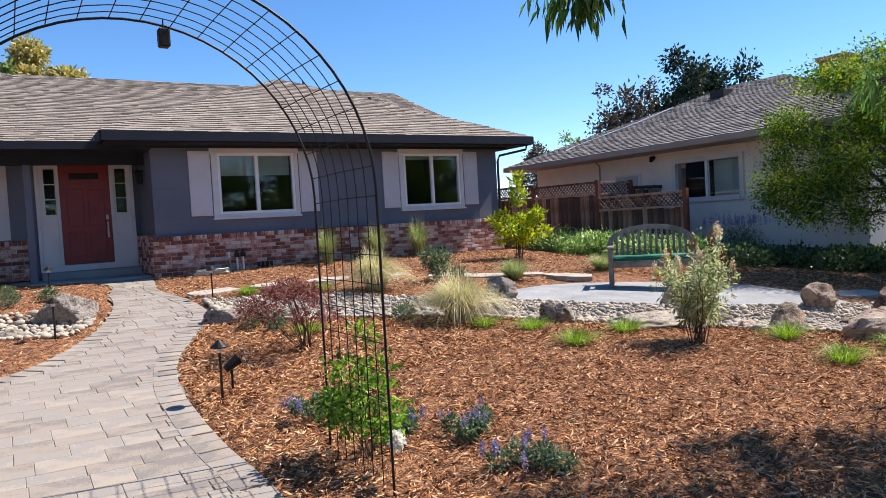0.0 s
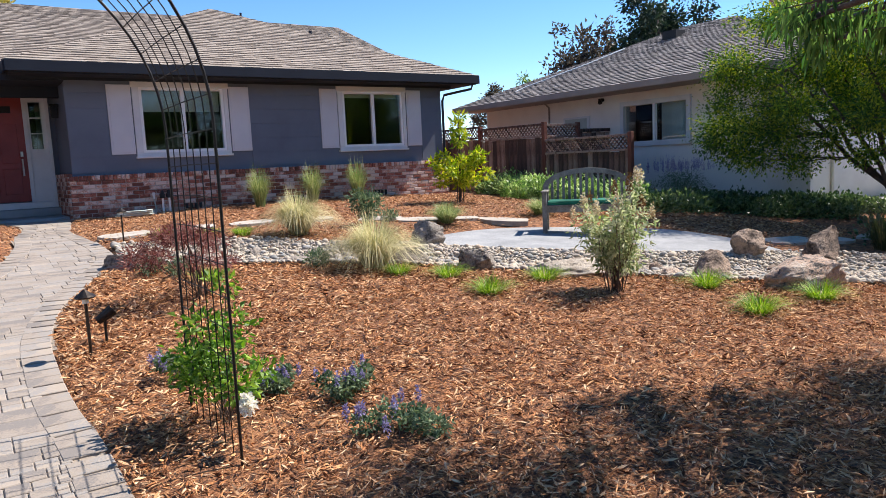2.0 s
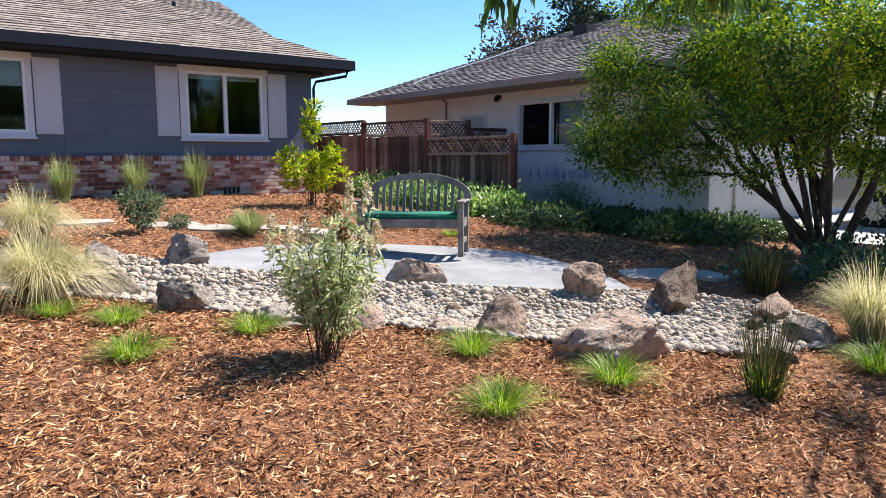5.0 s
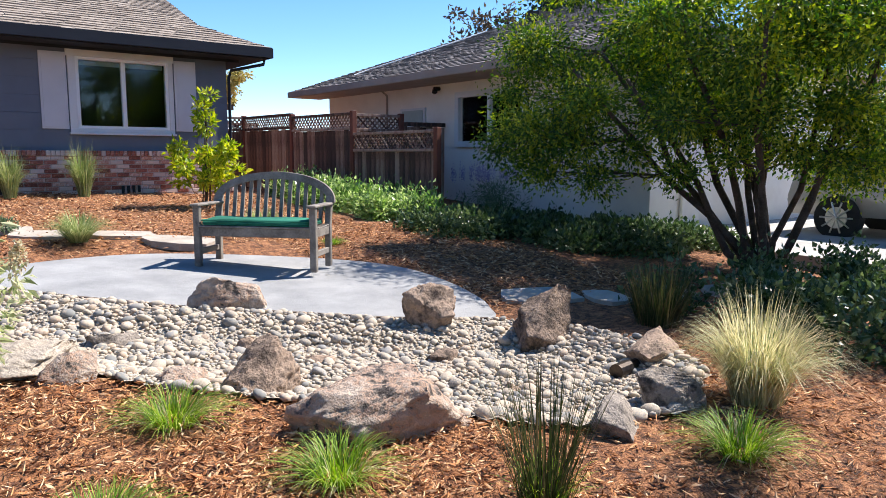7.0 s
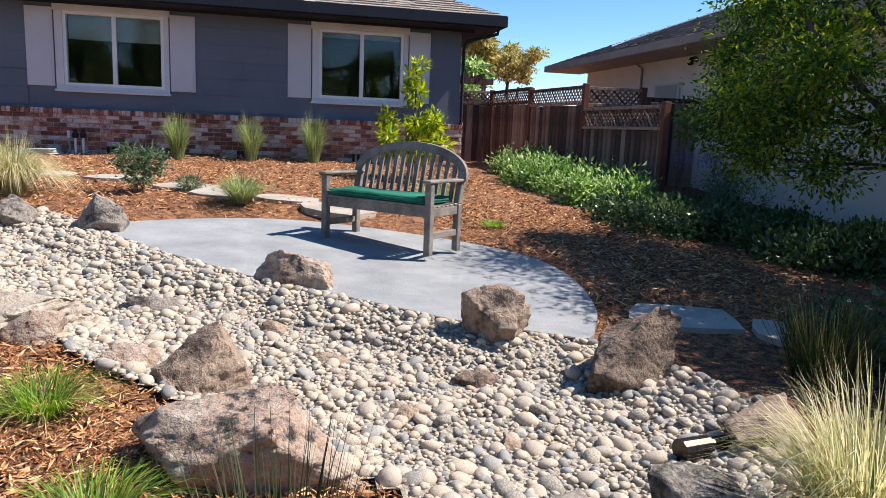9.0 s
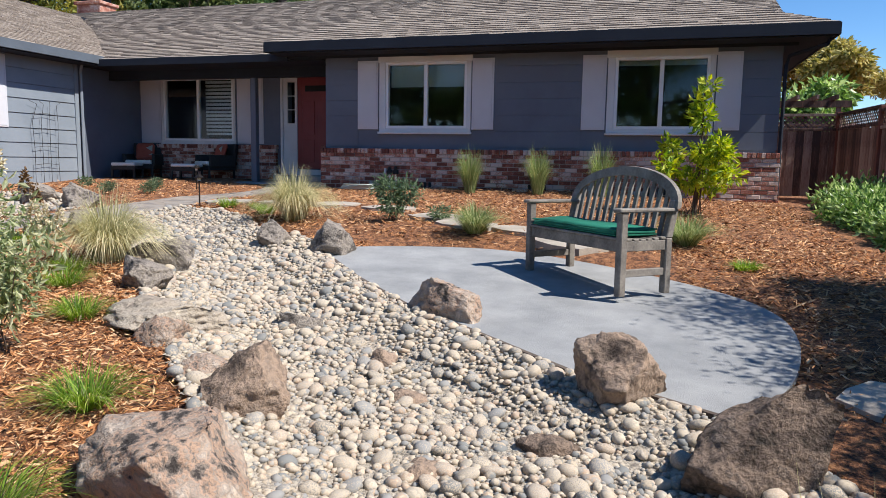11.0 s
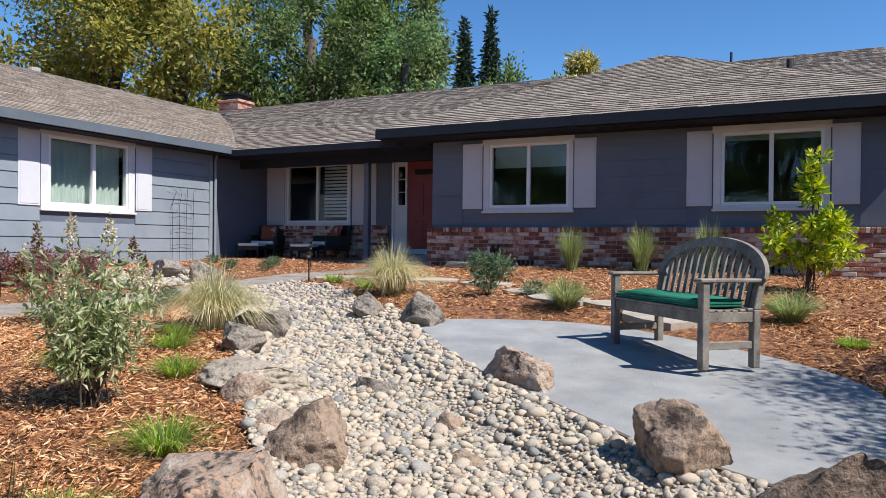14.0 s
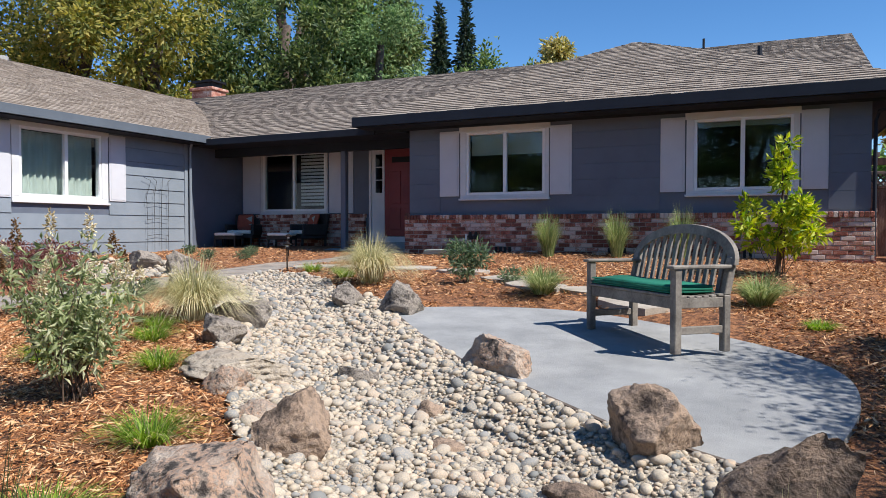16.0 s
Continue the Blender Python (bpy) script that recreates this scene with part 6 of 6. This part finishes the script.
# backdrop trees and hedge behind the walk, added to darken the window reflections
for i in range(9):
    far_tree("street_tree", -24 + i * 6.5, -20 - 3 * (i % 2), 8.5 + 1.5 * ((i * 7) % 3), 3.9, L["wood"], 440 + i, "green backdrop tree added to close the place and darken reflections", 3000, 0.4, 18, 0.05, z0=-0.4)
for i in range(5):
    far_tree("street_tree", 34 + 3 * (i % 2), -14 + i * 7.5, 8.0, 3.4, L["wood"], 450 + i, "green backdrop tree added to close the place and darken reflections", 2500, 0.4, 16, 0.05, z0=-0.4)


r = np.random.default_rng(77)
# unseen hedge, there only for the panes to mirror something dark
spots = [(-30 + 1.1 * k, -13.5 + r.uniform(-0.5, 0.5), r.uniform(0.9, 1.3), r.uniform(3.4, 4.6)) for k in range(60)]
thicket("street_hedge", spots, 16000, (0.42, 0.6), L["wood"], 460, "tall unseen hedge added to darken the window reflections")


# ---- wire arch over the walk ----
def arch_trellis():
    z0 = base(2.4, 3.0)
    a = thing("garden_arch", (1.47, 2.98, z0), "black wire mesh garden arch over the paved walk", "arch")
    R, spring = 1.0, 1.55

    def prof(s):
        """A point at the length s along the hoop from its foot on the east side."""
        if s < spring:
            return R, s
        t = (s - spring) / R
        if t < math.pi:
            return R * math.cos(t), spring + R * math.sin(t) * 0.985
        return -R, spring - (s - spring - math.pi * R)
    total = 2 * spring + math.pi * R
    for k in range(8):
        y = -0.42 + k * 0.12
        heavy = k in (0, 7)
        pts = []
        for i in range(61):
            x, z = prof(total * i / 60)
            pts.append((x, y, z if 0 < i < 60 else -0.1))
        part("hoop", tube(bmesh.new(), pts, 0.007 if heavy else 0.003, 6 if heavy else 5), M["iron"], a)
    n = int(total / 0.152)
    for i in range(3, n - 2):
        x, z = prof(total * i / n)
        part("cross_wire", tube(bmesh.new(), [(x, -0.425, z), (x, 0.0, z + 0.004), (x, 0.425, z)], 0.0028, 5), M["iron"], a)
    ln = thing("hanging_lantern", (1.47 + 0.19, 3.38, z0 + spring + R * 0.965), "small black lantern hanging from the arch", "lantern")
    part("hook", tube(bmesh.new(), [(0, 0, 0.03), (0, 0, -0.02)], 0.004, 5), M["iron"], ln)
    part("lantern_body", boxes((-0.03, 0.03, -0.03, 0.03, -0.12, -0.02), bevel=0.008), M["iron"], ln)


arch_trellis()


# ---- path lights ----
def path_light(x, y, h):
    p = thing("path_light", (x, y, ground(x, y)), "bronze mushroom path light on a thin stake", "path light", "path lights")
    part("stake", tube(bmesh.new(), [(0, 0, -0.05), (0, 0, h)], 0.011, 8), M["bronze"], p)
    part("hat", tube(bmesh.new(), [(0, 0, h - 0.01), (0, 0, h), (0, 0, h + 0.035), (0, 0, h + 0.05)], [0.062, 0.07, 0.025, 0.008], 14), M["bronze"], p, "domed bronze hat", )
    part("lens", tube(bmesh.new(), [(0, 0, h - 0.045), (0, 0, h - 0.01)], 0.022, 8), M["white"], p)


for x, y, h in ((2.16, 4.72, 0.42), (1.24, 8.0, 0.42), (1.4, 12.3, 0.4), (3.32, 9.7, 0.42), (0.2, 6.95, 0.4)):
    path_light(x, y, h)
spot = thing("garden_spotlight", (2.3, 4.95, ground(2.3, 4.95)), "small black spotlight aimed at the arch", "spotlight")
part("stake", tube(bmesh.new(), [(0, 0, -0.05), (0, 0, 0.2)], 0.01, 6), M["iron"], spot)
part("lamp_head", tube(bmesh.new(), [(-0.05, 0, 0.18), (0.06, 0, 0.25)], [0.03, 0.045], 10), M["iron"], spot)


# ---- car on the neighbour's drive ----
def car(x, y, turn):
    z = -0.1
    c = thing("car", (x, y, z), "pale silver estate car parked on the driveway", "car", "", turn)
    prof = [(-2.2, 0.35), (-2.25, 0.7), (-2.1, 0.92), (-1.5, 1.02), (-0.9, 1.42), (0.6, 1.48), (1.6, 1.4), (2.1, 1.0), (2.2, 0.6), (2.15, 0.35)]
    bm = bmesh.new()
    rows = []
    for s, k in ((-0.88, 1.0), (-0.8, 1.0), (0.8, 1.0), (0.88, 1.0)):
        rows.append([bm.verts.new((px, s * (1 - 0.14 * max(pz - 0.95, 0) / 0.5), pz - (0.03 if abs(s) > 0.85 and pz > 0.9 else 0))) for px, pz in prof])
    for a, b in zip(rows, rows[1:]):
        for i in range(len(prof)):
            j = (i + 1) % len(prof)
            bm.faces.new((a[i], a[j], b[j], b[i]))
    bm.faces.new(rows[0][::-1])
    bm.faces.new(rows[-1])
    bmesh.ops.recalc_face_normals(bm, faces=bm.faces)
    bmesh.ops.bevel(bm, geom=[e for e in bm.edges], offset=0.03, segments=2, affect="EDGES")
    part("body", bm, M["carpaint"], c, smooth=True)
    for s in (-1, 1):
        part("side_window", boxes((-0.85, 1.5, s * 0.835 - 0.012, s * 0.835 + 0.012, 1.03, 1.34), bevel=0.008), M["dark"], c)
        for px in (-1.4, 1.4):
            w = part("wheel", tube(bmesh.new(), [(px, s * 0.72, 0.33), (px, s * 0.93, 0.33)], 0.33, 24), M["rubber"], c, "black tyre on alloy wheel")
            part("rim", tube(bmesh.new(), [(px, s * 0.925, 0.33), (px, s * 0.938, 0.33)], 0.16, 20), M["steel"], w)
            for k in range(10):
                t = k * math.pi / 5
                part("spoke", tube(bmesh.new(), [(px, s * 0.94, 0.33), (px + 0.24 * math.cos(t), s * 0.94, 0.33 + 0.24 * math.sin(t))], 0.014, 5), M["steel"], w)


car(18.3, 3.6, 90)


# ---- paving ----
def paver_bm(w, d, seed):
    bm = boxes((-w / 2, w / 2, -d / 2, d / 2, -0.05, 0.0), bevel=0.004)
    return bm


walkway = part("walkway", sheet(PATH, 0.08, lambda x, y: base(x, y) - 0.008), M["joint"])
tagged(walkway, "curving walkway of tumbled tan concrete pavers", "walkway", kind="structure")
rnd = random.Random(8)
mesh_for = {}
far_vs, far_fs = [], []
count = 0


def lay(x, y, w, d, turn=0.0, lift=0.0):
    global count
    z = base(x, y) + lift + rnd.uniform(-0.002, 0.002)
    e = 0.1
    gx, gy = (base(x + e, y) - base(x - e, y)) / (2 * e), (base(x, y + e) - base(x, y - e)) / (2 * e)
    m = pose(x, y, z) @ Euler((math.atan(gy), -math.atan(gx), 0)).to_matrix().to_4x4() @ pose(0, 0, 0, 0, 0, turn)
    key = (round(w, 2), round(d, 2))
    near = 0.0 < x and 2.7 < y < 8.2 and count < 300
    if key not in mesh_for:
        bm = paver_bm(*key, 0)
        mesh_for[key] = bpy.data.meshes.new("paver")
        bm.to_mesh(mesh_for[key])
        bm.free()
        mesh_for[key].materials.append(M["paver"])
    me = mesh_for[key]
    if near:
        count += 1
        o = new("paver", me)
        o.parent = walkway
        o.matrix_basis = m
    else:
        s = len(far_vs)
        far_vs.extend(tuple(m @ v.co) for v in me.vertices)
        far_fs.extend([s + i for i in p.vertices] for p in me.polygons)


def fits(x, y, w, d, gap):
    return all(inside(PATH, x + sx * w / 2, y + sy * d / 2) for sx in (-1, 1) for sy in (-1, 1)) and edge_gap(PATH, x, y) > gap


y = -2.9
row = 0
while y < 13.9:
    small = y < 3.12
    d = 0.105 if small else (0.22, 0.16, 0.22)[row % 3]
    x = -2.3 - rnd.random() * 0.3
    while x < 3.3:
        w = 0.105 if small else rnd.choice((0.22, 0.3, 0.3, 0.38))
        cx, cy = x + w / 2, y + d / 2
        if fits(cx, cy, w - 0.01, d - 0.01, 0.26):
            lay(cx, cy, w - 0.004, d - 0.004)
        else:
            for hx in (-0.25, 0.25):
                for hy in (-0.25, 0.25):
                    qx, qy = cx + hx * w, cy + hy * d
                    if fits(qx, qy, w / 2 - 0.01, d / 2 - 0.01, 0.17):
                        lay(qx, qy, w / 2 - 0.006, d / 2 - 0.006)
        x += w
    y += d
    row += 1
for line in (PATH_EAST, PATH_WEST):
    pts = smooth_loop(line, 24, False)
    acc = 0.0
    for (ax, ay), (bx_, by_) in zip(pts, pts[1:]):
        s = math.hypot(bx_ - ax, by_ - ay)
        acc += s
        if acc > 0.155:
            acc = 0.0
            t = math.atan2(by_ - ay, bx_ - ax)
            lay(ax - 0.105 * math.sin(t), ay + 0.105 * math.cos(t), 0.148, 0.2, math.degrees(t), 0.003)
tagged(part("pavers", (far_vs, [], far_fs), M["paver_far"], walkway), kind="stuff")

# ---- creek pebbles ----
def pebble_mesh(seed):
    bm = bmesh.new()
    bmesh.ops.create_icosphere(bm, subdivisions=2 if seed < 8 else 1, radius=1.0)
    o = Vector((seed * 5.3, seed * 2.1, 0))
    for v in bm.verts:
        p = v.co
        s = 1 + 0.16 * noise.noise(p * 0.9 + o) + 0.05 * noise.noise(p * 2.3 + o)
        v.co = Vector((p.x * s, p.y * s * 0.8, p.z * s * 0.56))
    me = bpy.data.meshes.new("pebble")
    bm.to_mesh(me)
    bm.free()
    me.polygons.foreach_set("use_smooth", [True] * len(me.polygons))
    me.materials.append(M["pebble"])
    return me


shapes = [pebble_mesh(i) for i in range(16)]
arrs = []
for me in shapes:
    v = np.empty(len(me.vertices) * 3)
    me.vertices.foreach_get("co", v)
    arrs.append((v.reshape(-1, 3), [list(p.vertices) for p in me.polygons]))
creek = part("creek_bed", sheet(CREEK, 0.08, lambda x, y: ground(x, y) + 0.03 + 0.015 * noise.noise((x * 4, y * 4, 1))), M["gravel"])
tagged(creek, "dry creek bed filled with rounded river pebbles", "creek bed", kind="structure")
rnd = random.Random(12)
vs_all, fs_all = [], []
singles = 0
nv = 0


def pebbles(poly, n, lo, hi, x0, x1, y0, y1, layer):
    global singles, nv
    grid = {}
    made = 0
    tries = 0
    while made < n and tries < n * 14:
        tries += 1
        x, y = rnd.uniform(x0, x1), rnd.uniform(y0, y1)
        if not inside(poly, x, y):
            continue
        s = lo + (hi - lo) * rnd.random() ** 2.0
        k = (int(x / 0.12), int(y / 0.12))
        if any(math.hypot(x - a, y - b) < (s + q) * 0.66 for i in (-1, 0, 1) for j in (-1, 0, 1) for a, b, q in grid.get((k[0] + i, k[1] + j), ())):
            continue
        grid.setdefault(k, []).append((x, y, s))
        made += 1
        z = ground(x, y) + s * 0.26 + layer
        m = pose(x, y, z, rnd.uniform(-26, 26), rnd.uniform(-26, 26), rnd.uniform(0, 360)) @ Matrix.Diagonal((s, s, s * rnd.uniform(0.8, 1.2), 1))
        i = rnd.randrange(8) + (8 if s < 0.034 else 0)
        if s > 0.045 and x > 7.3 and y < 5.2 and singles < 300:
            singles += 1
            o = new("pebble", shapes[i])
            o.parent = creek
            o.matrix_basis = m
        else:
            a = np.array(m)
            v, f = arrs[i]
            vs_all.append(v @ a[:3, :3].T + a[:3, 3])
            fs_all.extend([q + nv for q in p] for p in f)
            nv += len(v)


pebbles(CREEK, 6400, 0.018, 0.064, 2.6, 10.6, 2.1, 9.7, 0.026)
pebbles(CREEK, 7500, 0.012, 0.036, 2.6, 10.6, 2.1, 9.7, 0.032)
pebbles(CREEK_WEST, 500, 0.035, 0.08, -1.6, 1.7, 8.2, 10.3, 0.02)
ob = part("pebbles", (np.concatenate(vs_all).tolist(), [], fs_all), M["pebble_far"], creek, smooth=True)
tagged(ob, kind="stuff")

# ---- shredded bark on the beds ----
def inside_all(poly, x, y):
    hit = np.zeros(len(x), bool)
    for (ax, ay), (bx, by) in zip(poly, poly[1:] + poly[:1]):
        if ay != by:
            hit ^= ((ay > y) != (by > y)) & (x < ax + (y - ay) * (bx - ax) / (by - ay))
    return hit


STEP = 0.1
LAND = np.array([[ground(-3.0 + i * STEP, j * STEP) for j in range(145)] for i in range(160)])


def land(x, y):
    """Heights of the ground between the points of a table."""
    u, v = np.clip((x + 3.0) / STEP, 0, 158.9), np.clip(y / STEP, 0, 143.9)
    i, j = u.astype(int), v.astype(int)
    a, b = u - i, v - j
    return LAND[i, j] * (1 - a) * (1 - b) + LAND[i + 1, j] * a * (1 - b) + LAND[i, j + 1] * (1 - a) * b + LAND[i + 1, j + 1] * a * b


def chips(n, x0, x1, y0, y1, seed, lo, hi):
    r = np.random.default_rng(seed)
    x, y = r.uniform(x0, x1, n * 2), r.uniform(y0, y1, n * 2)
    free = ~(inside_all(CREEK, x, y) | inside_all(PATIO, x, y) | inside_all(PATH, x, y) | ((y > 13.6) & (x > 3)))
    x, y = x[free][:n], y[free][:n]
    p = np.stack([x, y, land(x, y)], 1)
    k = len(p)
    p[:, 2] += r.uniform(0.0, 0.034, k)
    a, tilt, roll = r.uniform(0, 2 * np.pi, k), r.normal(0, 0.36, k), r.normal(0, 0.6, k)
    ln = 0.85 * (lo + (hi - lo) * r.random(k) ** 1.8)
    wd = ln * r.uniform(0.09, 0.26, k)
    th = wd * 0.3
    d = np.stack([np.cos(a) * np.cos(tilt), np.sin(a) * np.cos(tilt), np.sin(tilt)], 1)
    s = np.stack([-np.sin(a) * np.cos(roll), np.cos(a) * np.cos(roll), np.sin(roll)], 1)
    u = np.cross(d, s)
    v = np.stack([p - d * ln[:, None] / 2, p + s * wd[:, None] / 2 - u * th[:, None], p + d * ln[:, None] / 2, p - s * wd[:, None] / 2 - u * th[:, None],
                  p - d * (ln * 0.18)[:, None] + u * th[:, None] + s * (wd * 0.1)[:, None], p + d * (ln * 0.22)[:, None] + u * th[:, None]], 1).reshape(-1, 3)
    i = np.arange(k)[:, None] * 6
    f = np.concatenate([i + [[0, 1, 4]], i + [[1, 5, 4]], i + [[1, 2, 5]], i + [[2, 3, 5]], i + [[3, 4, 5]], i + [[3, 0, 4]]], 1).reshape(-1, 3)
    return v, f


out_v, out_f, s = [], [], 0
for n, x0, x1, y0, y1, seed, lo, hi in ((78000, 1.9, 8.6, 0.5, 5.0, 1, 0.02, 0.088), (18000, 2.0, 6.8, 4.6, 7.8, 2, 0.03, 0.11), (16000, 7.0, 11.5, 0.5, 3.2, 3, 0.02, 0.085),
                                        (22000, 2.6, 11.6, 8.0, 13.6, 4, 0.035, 0.12), (9000, 9.8, 12.4, 4.5, 9.0, 5, 0.03, 0.11), (7000, -2.3, 2.4, 6.4, 13.6, 6, 0.035, 0.12)):
    v, f = chips(n, x0, x1, y0, y1, seed, lo, hi)
    out_v.append(v)
    out_f.append(f + s)
    s += len(v)
ob = part("mulch_chips", (np.concatenate(out_v).tolist(), [], np.concatenate(out_f).tolist()), M["chip"])
tagged(ob, "reddish shredded bark chips strewn over the beds", "mulch", kind="stuff")
